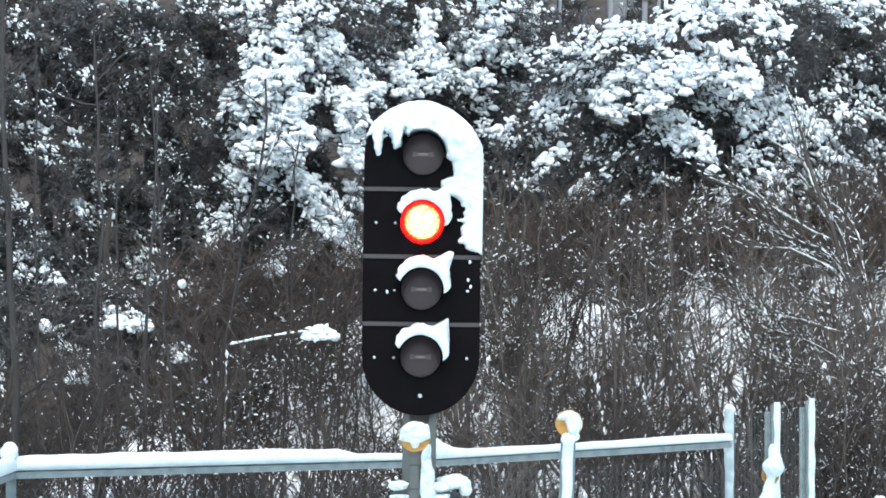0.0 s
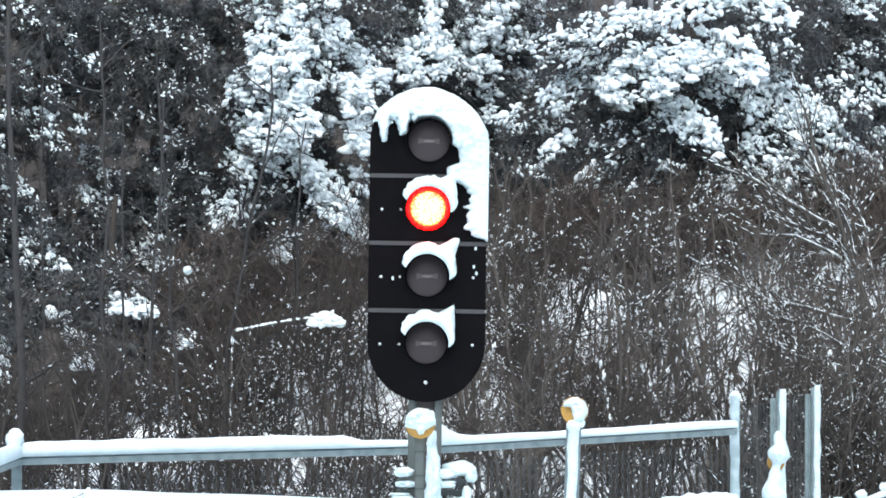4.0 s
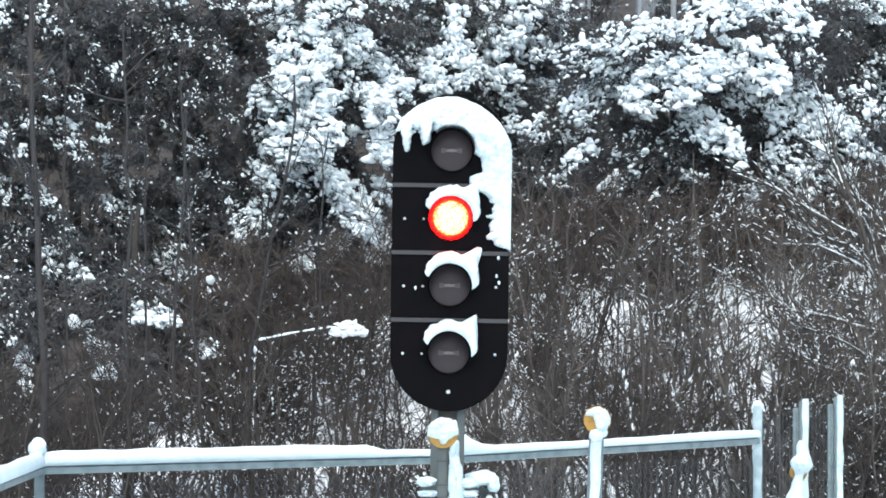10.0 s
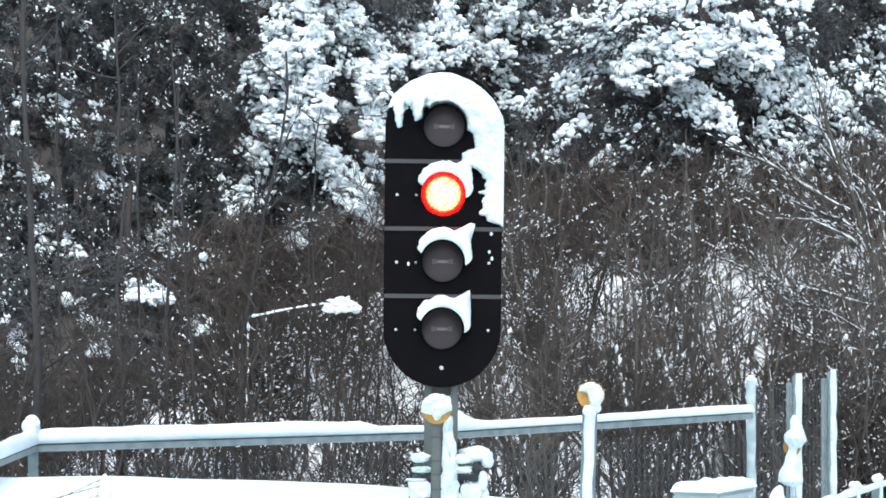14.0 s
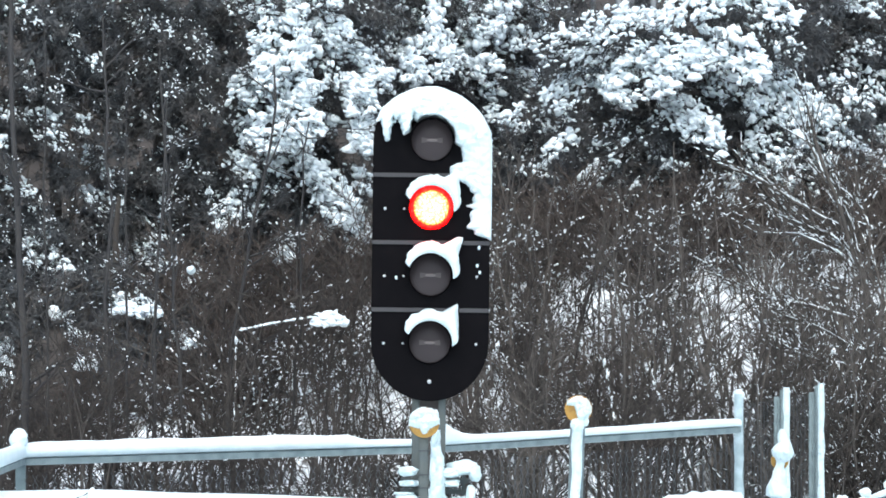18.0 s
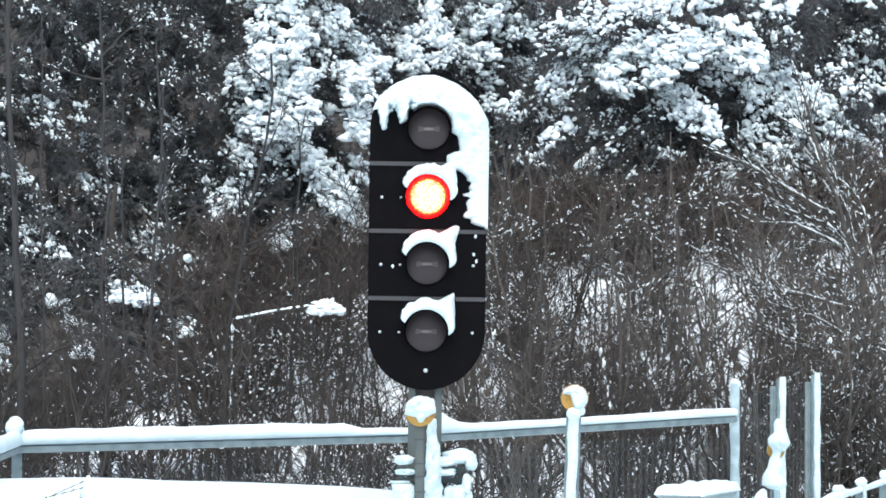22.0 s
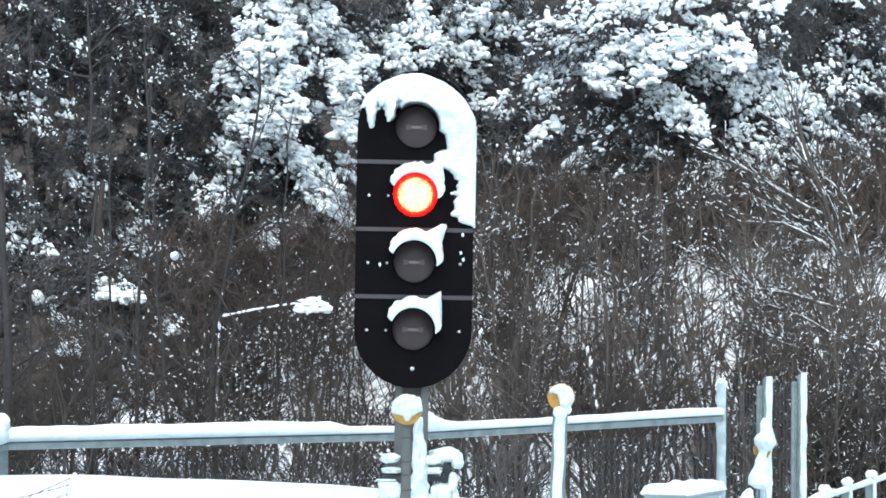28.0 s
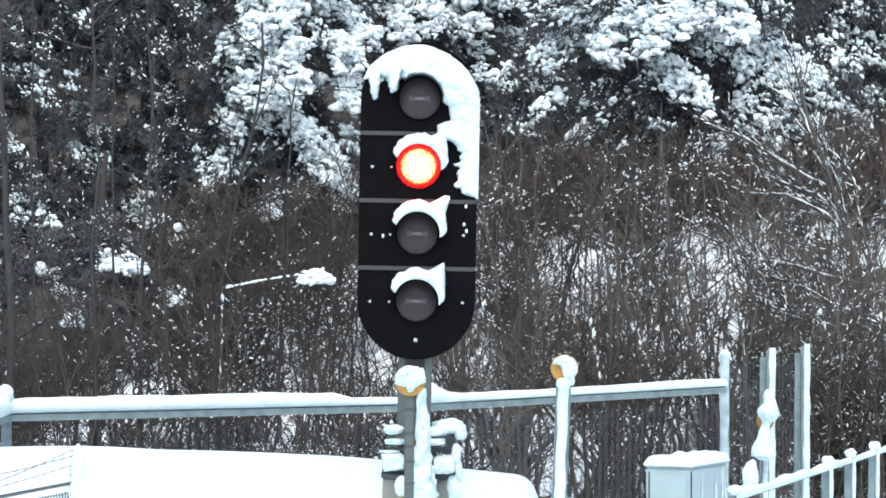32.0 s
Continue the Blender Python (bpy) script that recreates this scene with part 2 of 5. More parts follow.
# ---- ground: one sheet, a flat yard rising into a wooded hillside ----
def height(x, y):
    base = np.interp(y, [-400, 10, 19, 30, 35, 41, 50, 75, 120, 400], [1.1, 1.1, 0.0, 0.0, 0.0, 0.3, 2.9, 13, 32, 60])
    rough = 0.12 * np.sin(x * 1.7 + y * 0.9) + 0.1 * np.sin(x * 0.7 - y * 1.9) + 0.06 * np.sin(x * 4.1 + 2) * np.sin(y * 3.3)
    bank = np.interp(x, [-4.5, -3, -1.9, -1.1, -0.4, 0.3, 2.2, 4.2, 6], [0, 0, 0.15, 0.25, 0.4, 0.72, 1.02, 0.85, 0]) * np.interp(y, [38.8, 40, 41.5, 43, 45, 48], [0, 0.22, 0.65, 1, 0.85, 0])
    bank = bank * (1 + 0.1 * np.sin(x * 5.3 + y * 2.1) + 0.07 * np.sin(x * 11.7 - y * 4.2))
    return base + bank + rough * np.clip((y - 32) / 6, 0, 1)


def build_ground():
    xs = np.concatenate([[-400, -150, -60, -25], np.arange(-12, 12.01, 0.2), [25, 60, 150, 400]])
    ys = np.concatenate([[-400, -100, -20, 5, 10, 14, 19, 24, 29], np.arange(31, 60, 0.2), [65, 75, 95, 120, 200, 400]])
    gx, gy = np.meshgrid(xs, ys)
    v = np.stack([gx, gy, height(gx, gy)], -1).reshape(-1, 3)
    w = len(xs)
    i = (np.arange(len(ys) - 1)[:, None] * w + np.arange(w - 1)[None]).ravel()
    f = np.concatenate([np.stack([i, i + 1, i + w + 1], 1), np.stack([i, i + w + 1, i + w], 1)])
    keep = np.mean(v[f][:, :, 1], axis=1) < 34.5
    mid = np.mean(v[f], axis=1)
    wood = mid[:, 1] > np.interp(mid[:, 0], [-3.4, -3, -2, -1.5, -0.3, 0.2, 1], [39.5, 42.2, 43.4, 43.9, 44.7, 46.3, 46.8])
    for name, sel, mat, label in (("ground", keep, SNOW, "level yard covered with fresh snow"), ("wood_ground", wood, BARE_LITTER, "dark brown needle litter under the conifers"),
                                  ("hillside_ground", ~keep & ~wood, LITTER, "brown leaf litter hillside with patches of snow")):
        tagged(new(name, tri_mesh(name, v, f[sel], mat)), label, "ground", kind="structure")


build_ground()


# ---- conifers ----
def strew(soup, templates, r, centres, along, sizes):
    """Shares the centres out among the templates."""
    pick = r.integers(len(templates), size=len(centres))
    for k, t in enumerate(templates):
        m = pick == k
        if m.any():
            lay(soup, t, centres[m], along[m], sizes[m])


def conifer(x, y, top, label, seed=1, lump=1.0, fill=(), crown=(), middle=(), skirt=(), low=()):
    """Rows of boughs: root x, root z, tip x, tip z, half depth of the drape, snow share. fill: boxes strewn with dark lesser boughs."""
    r = np.random.default_rng(seed)
    fz = float(height(x, y + 0.8))
    ob = thing("conifer", pose(x, y, fz), label, "tree", "snowy conifers")
    n = 7
    trunk, wood, green, white = Soup(), Soup(), Soup(), Soup()
    tube(trunk, np.stack([r.normal(0, 0.03, n), np.full(n, 0.8), np.linspace(-0.2, top - fz, n)], 1), np.linspace(0.07, 0.02, n), 9)
    part("trunk", trunk.mesh("trunk", CONIFER_BARK), parent=ob)
    rows = [*crown, *middle, *skirt, *low]
    heavy = len(rows)
    for x0, x1, z0, z1, share, number in fill:
        for _ in range(number):
            bx, bz, way = r.uniform(x0, x1), r.uniform(z0, z1), r.choice([-1, 1])
            length = r.uniform(0.25, 0.7)
            rows.append((bx - way * length / 2, bz + 0.1, bx + way * length / 2, bz - r.uniform(0.05, 0.3), r.uniform(0.08, 0.2), share * r.uniform(0.2, 1.8) * (0.5 if r.random() < 0.6 else 1.3)))
    for row, (x0, z0, x1, z1, spread, share) in enumerate(rows):
        length = math.hypot(x1 - x0, z1 - z0) + 0.1
        # the heaviest boughs reach out in front of the rest
        back = r.uniform(-0.1, 0.2) - 2.0 * max(0.0, share - 1.05) if row < heavy else r.uniform(0.1, 0.55)
        s = np.linspace(0, 1, 7)
        spine = np.stack([x0 - x + (x1 - x0) * s, back - 0.5 * s * (0.5 + length * 0.5), z0 - fz + (z1 - z0) * s + 0.05 * length * np.sin(s * np.pi)], 1)
        tube(wood, spine - [0, 0, 0.3 * spread], np.linspace(0.014, 0.004, 7), 5)
        lean = np.array([x1 - x0, 0, z1 - z0]) / length
        count = int((430 if row < heavy else 120) * (length + 0.8 * spread) * (2 * spread + 0.06)) + 3
        u = r.uniform(-0.04, 1.02, count)
        p = np.stack([np.interp(u, s, spine[:, i]) for i in range(3)], 1)
        drop = r.uniform(-1, 1, count) * np.sqrt(np.clip(1.05 - (2 * np.clip(u, 0, 1) - 1) ** 4, 0.15, 1))
        mid = p + np.stack([r.normal(0, 0.02, count), r.normal(-0.05, 0.08, count) + 0.1 * drop, drop * (1.25 * spread + 0.02)], 1)
        load = np.clip(share * r.uniform(0.6, 1.35, count) * (1 + 0.2 * drop), 0, 1.4)
        bare = r.random(count) < (0 if row < heavy else 0.1) + np.interp(share, [0.1, 0.4, 0.8, 1.1], [0.6, 0.3, 0.06, 0.0])
        load = np.where(bare, 0, load)
        for a, c, weight in zip(p, mid, load):
            if r.random() < 0.4:
                tube(wood, [a - [0, 0, 0.3 * spread], (a + c) / 2, c], [0.005, 0.004, 0.003], 3)
            # drooping needles under and round the clump
            rad = r.uniform(0.035, 0.07) * lump
            k = (9 if share < 0.9 else 3) if weight else 34
            az = r.uniform(0, 2 * np.pi, k)
            way = np.stack([np.cos(az) * 0.8, np.sin(az) * 0.6, r.uniform(-1.0, 0.25, k)], 1) + 0.35 * lean + r.normal(0, 0.3, (k, 3))
            way /= np.linalg.norm(way, axis=1)[:, None]
            at = c + r.normal(0, 0.55, (k, 3)) * rad - [0, 0.1 * rad, 0.7 * rad]
            across = np.cross(way, r.normal(0, 1, (k, 3)))
            across *= 0.006 / (np.linalg.norm(across, axis=1)[:, None] + 1e-6)
            green.add(np.stack([at - across, at + across, at + way * r.uniform(0.04, 0.09, (k, 1))], 1), np.arange(3 * k).reshape(-1, 3))
            if not weight:
                continue
            # rounded snow clumps, a few to each tuft, bigger where the bough is loaded
            m = 1 + int(r.poisson(0.5 + 1.5 * weight))
            full = min(1.0, max(0.0, (weight - 0.35) / 0.6))
            q = c + rad * np.stack([r.uniform(-1.1, 1.1, m), r.uniform(-0.9, 0.0, m), r.uniform(-0.4, 0.8, m)], 1)
            d = lean * 0.7 + np.stack([r.normal(0, 0.6, m), r.normal(0, 0.4, m), r.normal(-0.45, 0.4, m)], 1)
            size = lump * np.exp(r.normal(-0.02, 0.34, (m, 1))) * r.uniform(0.8, 1.2, (m, 3)) * (np.array([0.0135, 0.0105, 0.009]) * (1 - full) + np.array([0.0275, 0.0205, 0.0175]) * full)
            strew(white, CAPS, r, q, d, size)
            if share >= 1.1 and r.random() < 0.2:
                lay(white, LUMPS[int(r.integers(len(LUMPS)))], [c + [0, 0.01, -0.01]], [[1, r.normal(0, 0.3), r.normal(0, 0.3)]], [r.uniform(0.7, 1.2, 3) * [0.065, 0.05, 0.042]])
    for name, soup, mat, smooth, note in (("branchwork", wood, CONIFER_BARK, True, ""), ("needle_cover", green, NEEDLES, False, ""), ("snow_load", white, TREE_SNOW, True, "thick white snow on the boughs")):
        tagged(part(name, soup.mesh(name, mat, smooth), parent=ob, label=note), kind="stuff")
    return ob


conifer(-1.25, 45, 5.4, "young conifer bowed under thick lumps of fresh snow", seed=3, lump=1.1,
    fill=[(-2.16, -0.71, 1.47, 2.28, 0.08, 18), (-2.02, -0.67, 2.17, 4.49, 0.2, 46)],
    crown=[(-1.45, 4.23, -1.32, 4.18, 0.12, 1.07), (-1.37, 4.09, -1.28, 3.97, 0.12, 1.12), (-1.72, 4.26, -1.56, 4.31, 0.10, 0.92), (-1.52, 4.01, -1.72, 3.96, 0.08, 1.07),
           (-1.57, 3.87, -1.72, 3.85, 0.07, 1.12), (-1.21, 3.83, -1.45, 3.75, 0.10, 1.22), (-1.42, 3.76, -1.70, 3.64, 0.14, 1.25), (-1.17, 4.09, -0.89, 3.96, 0.12, 0.97),
           (-1.20, 3.91, -0.97, 3.88, 0.09, 0.92), (-0.94, 3.88, -0.78, 3.85, 0.08, 0.97), (-1.12, 3.66, -0.97, 3.59, 0.10, 0.87), (-0.84, 3.76, -0.66, 3.67, 0.11, 0.92),
           (-0.77, 3.63, -0.56, 3.52, 0.10, 0.87), (-1.25, 4.38, -0.96, 4.34, 0.11, 0.82), (-1.98, 4.31, -1.69, 4.34, 0.09, 0.72), (-0.85, 4.44, -0.46, 4.44, 0.08, 0.72)],
    middle=[(-1.66, 3.56, -1.92, 3.48, 0.11, 1.12), (-1.62, 3.53, -1.17, 3.50, 0.12, 1.12), (-1.62, 3.35, -1.85, 3.30, 0.09, 1.02), (-1.59, 3.33, -1.44, 3.30, 0.08, 0.92),
            (-1.27, 3.30, -1.08, 3.23, 0.11, 0.92), (-1.73, 3.12, -1.18, 3.17, 0.14, 1.25), (-0.92, 3.47, -0.71, 3.40, 0.13, 1.25), (-0.94, 3.32, -0.72, 3.22, 0.09, 0.82),
            (-0.89, 3.11, -0.70, 3.03, 0.10, 1.22), (-1.90, 3.13, -1.78, 3.05, 0.08, 0.92), (-1.69, 3.00, -1.52, 2.88, 0.09, 0.92), (-1.89, 2.85, -1.77, 2.78, 0.09, 0.92),
            (-1.99, 2.87, -1.87, 2.82, 0.07, 0.62), (-1.44, 3.05, -1.27, 2.95, 0.09, 1.02), (-1.32, 2.87, -1.13, 2.74, 0.10, 1.17)],
    skirt=[(-1.22, 2.69, -0.89, 2.45, 0.15, 1.22), (-0.82, 2.73, -0.76, 2.68, 0.06, 0.92), (-0.91, 2.35, -0.70, 2.24, 0.08, 1.07), (-1.62, 2.64, -2.09, 2.32, 0.10, 0.72),
           (-1.67, 2.55, -2.02, 2.31, 0.07, 0.72), (-1.64, 2.75, -1.44, 2.65, 0.07, 0.62), (-1.24, 2.12, -1.59, 2.05, 0.05, 1.02), (-1.24, 2.23, -1.10, 2.19, 0.06, 0.72),
           (-0.91, 2.15, -0.80, 2.13, 0.05, 0.92), (-1.09, 2.48, -1.36, 2.27, 0.07, 0.3), (-2.27, 1.94, -2.17, 1.92, 0.05, 0.92), (-1.97, 2.12, -1.81, 1.97, 0.06, 0.3)])
conifer(0.08, 46, 5.4, "snow-covered conifer standing behind the signal", seed=4, lump=1.05,
    fill=[(-0.68, 0.96, 3.35, 4.53, 0.18, 36), (0.07, 1.17, 2.12, 3.41, 0.1, 18)],
    crown=[(-0.12, 4.32, -0.17, 4.03, 0.13, 1.17), (0.01, 4.25, 0.25, 4.08, 0.14, 1.07), (-0.30, 4.19, -0.53, 4.22, 0.09, 1.02), (0.04, 3.86, -0.42, 3.70, 0.16, 1.25),
           (0.06, 3.91, 0.41, 3.76, 0.17, 1.12), (0.09, 3.56, 0.17, 3.56, 0.07, 0.92), (-0.22, 4.02, -0.55, 3.90, 0.08, 0.97), (0.42, 3.97, 0.69, 3.96, 0.09, 1.07),
           (0.21, 4.38, 0.53, 4.38, 0.12, 0.92), (0.60, 4.40, 0.86, 4.37, 0.10, 1.07), (0.33, 4.18, 0.45, 4.16, 0.10, 1.12), (0.55, 4.28, 0.86, 4.06, 0.13, 0.62),
           (0.50, 3.61, 0.73, 3.57, 0.11, 0.92), (0.30, 3.53, 0.38, 3.52, 0.07, 0.92), (-0.69, 4.47, -0.37, 4.48, 0.08, 0.92)],
    skirt=[(0.45, 3.29, 1.06, 3.24, 0.09, 0.82), (0.35, 3.32, 0.41, 3.30, 0.08, 0.92), (0.86, 3.45, 1.01, 3.40, 0.06, 0.82), (0.19, 3.20, 0.50, 3.04, 0.09, 0.72),
           (0.09, 2.94, 0.35, 2.84, 0.09, 0.77), (0.81, 3.07, 0.55, 2.94, 0.07, 0.4), (-0.51, 4.25, -0.54, 3.96, 0.07, 0.72)])
conifer(2.14, 44, 5.4, "broad conifer with drooping boughs loaded with bright snow", seed=5, lump=1.1,
    fill=[(1.22, 2.44, 2.49, 3.31, 0.08, 16), (2.45, 3.61, 2.30, 3.29, 0.2, 20), (0.82, 3.07, 3.18, 4.27, 0.15, 26)],
    crown=[(2.44, 4.30, 1.70, 4.08, 0.11, 1.05), (2.48, 4.30, 2.94, 4.11, 0.11, 0.95), (2.04, 4.26, 2.39, 4.31, 0.09, 1), (1.73, 4.09, 1.11, 3.95, 0.10, 0.9),
           (1.33, 3.92, 0.77, 3.81, 0.07, 0.8), (1.46, 3.77, 0.84, 3.71, 0.07, 0.75), (1.37, 3.62, 0.82, 3.39, 0.11, 0.9), (1.34, 3.50, 2.11, 3.73, 0.18, 1.25),
           (1.46, 3.55, 1.97, 3.65, 0.13, 1.2), (2.12, 3.86, 2.65, 3.67, 0.15, 1.2), (2.14, 3.63, 2.40, 3.52, 0.10, 1.05), (1.85, 3.37, 2.32, 3.00, 0.11, 1.1),
           (2.44, 3.42, 2.65, 3.32, 0.08, 0.95), (2.71, 3.58, 3.19, 3.28, 0.14, 1.05), (3.18, 3.29, 3.38, 3.03, 0.10, 0.95), (2.63, 4.09, 2.99, 3.79, 0.12, 0.6)],
    skirt=[(2.54, 3.04, 2.94, 2.74, 0.15, 0.75), (2.74, 3.33, 3.04, 3.03, 0.12, 0.8), (2.40, 2.72, 2.41, 2.52, 0.06, 0.85), (1.36, 2.86, 1.12, 2.63, 0.05, 0.75),
           (1.07, 3.06, 0.82, 2.97, 0.06, 0.75), (0.75, 3.29, 0.45, 3.20, 0.07, 0.65), (1.56, 2.99, 1.96, 2.83, 0.07, 0.6), (1.98, 2.84, 1.71, 2.62, 0.06, 0.5),
           (1.22, 2.98, 1.46, 3.03, 0.05, 0.5), (0.63, 2.83, 0.82, 2.74, 0.05, 0.5), (1.27, 2.39, 1.51, 2.49, 0.04, 0.5), (2.98, 2.89, 3.28, 2.50, 0.11, 0.6),
           (3.23, 3.09, 3.57, 2.85, 0.10, 0.5), (2.69, 2.60, 2.84, 2.40, 0.07, 0.5), (1.61, 3.21, 1.31, 3.08, 0.06, 0.35), (0.87, 2.54, 1.10, 2.63, 0.04, 0.45)],
    low=[(2.88, 3.14, 3.23, 2.85, 0.13, 0.85), (3.18, 2.85, 3.57, 2.50, 0.14, 0.75), (2.59, 2.79, 2.99, 2.50, 0.10, 0.6), (3.27, 3.58, 3.57, 3.29, 0.10, 0.65),
         (3.42, 2.99, 3.77, 2.70, 0.12, 0.7), (1.32, 2.57, 1.66, 2.69, 0.06, 0.5), (1.71, 3.04, 1.41, 2.89, 0.06, 0.6), (2.25, 2.84, 2.49, 2.70, 0.08, 0.5),
         (2.00, 3.23, 1.71, 3.17, 0.05, 0.5)])
conifer(3.47, 46, 5.4, "dark conifer with snow on its outer boughs", seed=6, lump=0.95,
    fill=[(3.16, 3.83, 3.95, 4.32, 0.05, 14), (3.22, 4.34, 2.39, 3.96, 0.24, 34)],
    crown=[(2.96, 4.49, 3.31, 4.51, 0.08, 1), (3.26, 4.48, 3.80, 4.43, 0.09, 1), (3.60, 4.32, 3.83, 4.24, 0.06, 0.9), (3.37, 3.88, 3.63, 3.73, 0.08, 0.6),
           (3.63, 3.67, 3.83, 3.47, 0.09, 0.65), (3.42, 3.52, 3.58, 3.37, 0.07, 0.6), (3.68, 3.32, 3.89, 3.11, 0.09, 0.6), (3.60, 3.93, 3.81, 3.88, 0.05, 0.5),
           (3.73, 4.03, 4.14, 3.83, 0.10, 0.7), (3.83, 3.62, 4.19, 3.32, 0.12, 0.7), (3.93, 4.39, 4.24, 4.24, 0.08, 0.9), (3.89, 3.11, 4.25, 2.81, 0.12, 0.65)])
conifer(-3.54, 44.5, 5.4, "tall dark conifer sprinkled with clumps of snow", seed=7, lump=0.8,
    fill=[(-4.33, -3.15, 1.67, 4.56, 0.07, 56)],
    crown=[(-4.14, 4.29, -4.04, 4.20, 0.09, 0.78), (-3.94, 4.28, -3.63, 4.15, 0.08, 0.75), (-3.59, 4.11, -3.28, 3.90, 0.09, 0.45), (-3.44, 4.24, -3.26, 4.22, 0.05, 0.40),
           (-3.29, 3.78, -3.08, 3.71, 0.05, 0.70), (-3.79, 3.74, -3.63, 3.57, 0.08, 0.60), (-3.99, 3.32, -3.75, 3.28, 0.06, 0.60), (-3.74, 3.27, -3.33, 3.03, 0.10, 0.75),
           (-3.30, 3.25, -3.21, 3.13, 0.05, 0.78), (-3.52, 3.48, -3.38, 3.41, 0.05, 0.50), (-4.14, 3.32, -4.08, 3.15, 0.06, 0.78), (-4.00, 3.07, -3.90, 3.00, 0.05, 0.60),
           (-4.14, 3.71, -4.01, 3.63, 0.05, 0.35), (-4.11, 3.98, -3.94, 3.91, 0.05, 0.30)],
    skirt=[(-4.01, 2.67, -3.64, 2.58, 0.05, 0.62), (-3.71, 2.21, -3.48, 2.19, 0.04, 0.82), (-3.76, 2.13, -3.33, 1.89, 0.11, 0.82), (-4.13, 1.75, -3.85, 1.61, 0.08, 0.87),
           (-3.46, 1.86, -3.35, 1.74, 0.06, 0.77), (-4.13, 2.80, -4.05, 2.65, 0.06, 0.72), (-4.08, 2.37, -3.91, 2.27, 0.05, 0.37), (-3.69, 2.47, -3.44, 2.32, 0.07, 0.32),
           (-3.94, 2.91, -3.79, 2.84, 0.05, 0.37)])
conifer(-2.63, 45, 5.4, "tall dark conifer sprinkled with clumps of snow", seed=8, lump=0.8,
    fill=[(-3.22, -2.03, 1.66, 4.58, 0.07, 56)],
    crown=[(-2.86, 4.45, -2.52, 4.39, 0.09, 0.75), (-2.35, 4.44, -2.09, 4.35, 0.07, 0.70), (-3.18, 4.12, -2.99, 4.10, 0.05, 0.50), (-2.88, 4.15, -2.44, 4.02, 0.09, 0.50),
           (-2.43, 4.05, -2.09, 3.82, 0.11, 0.30), (-2.55, 3.18, -2.39, 3.07, 0.06, 0.60), (-3.18, 3.50, -2.89, 3.26, 0.09, 0.25), (-2.68, 3.72, -2.42, 3.53, 0.10, 0.20),
           (-2.37, 3.63, -2.07, 3.33, 0.11, 0.20), (-3.23, 4.37, -2.98, 4.28, 0.06, 0.30), (-2.78, 3.27, -2.62, 3.17, 0.05, 0.25)],
    skirt=[(-3.25, 2.95, -3.04, 2.76, 0.07, 0.82), (-3.27, 2.61, -3.14, 2.54, 0.05, 0.82), (-3.15, 2.52, -2.86, 2.40, 0.07, 0.62), (-2.62, 2.63, -2.49, 2.44, 0.08, 0.77),
           (-2.80, 2.34, -2.53, 2.21, 0.08, 0.77), (-2.82, 2.13, -2.56, 2.01, 0.09, 1.03), (-3.00, 2.08, -2.86, 1.98, 0.06, 0.90), (-2.97, 1.93, -2.86, 1.78, 0.05, 0.72),
           (-2.42, 1.85, -2.26, 1.66, 0.07, 0.87), (-2.74, 1.78, -2.58, 1.66, 0.08, 0.90), (-2.17, 2.58, -2.06, 2.46, 0.06, 0.90), (-2.37, 2.82, -2.12, 2.75, 0.05, 0.37),
           (-2.72, 2.82, -2.52, 2.77, 0.05, 0.37)])
conifer(-0.72, 48.5, 5.4, "dark conifer deeper in the wood", seed=9, lump=0.8,
    fill=[(-2.23, 1.22, 3.00, 4.74, 0.1, 84)])
conifer(2.25, 48.5, 5.4, "dark conifer deeper in the wood", seed=10, lump=0.8,
    fill=[(1.01, 4.25, 3.23, 4.54, 0.1, 70)])
conifer(-2.83, 42, 2.6, "low young conifer with clumps of snow among shrubs", seed=11, lump=0.8,
    fill=[(-3.99, -1.93, 1.07, 1.92, 0.1, 30)],
    low=[(-3.90, 1.60, -3.75, 1.46, 0.06, 0.7), (-3.73, 1.39, -3.63, 1.06, 0.05, 1), (-3.26, 1.60, -3.09, 1.46, 0.05, 0.75), (-3.12, 1.37, -2.92, 1.21, 0.06, 1),
         (-2.30, 1.36, -2.06, 1.44, 0.04, 0.95), (-3.73, 0.92, -3.63, 0.83, 0.04, 0.8), (-3.89, 0.98, -3.82, 0.88, 0.04, 0.8), (-2.82, 1.72, -2.48, 1.65, 0.06, 1),
         (-2.82, 0.88, -2.77, 0.77, 0.04, 1), (-2.02, 1.36, -1.79, 1.50, 0.04, 0.2)])


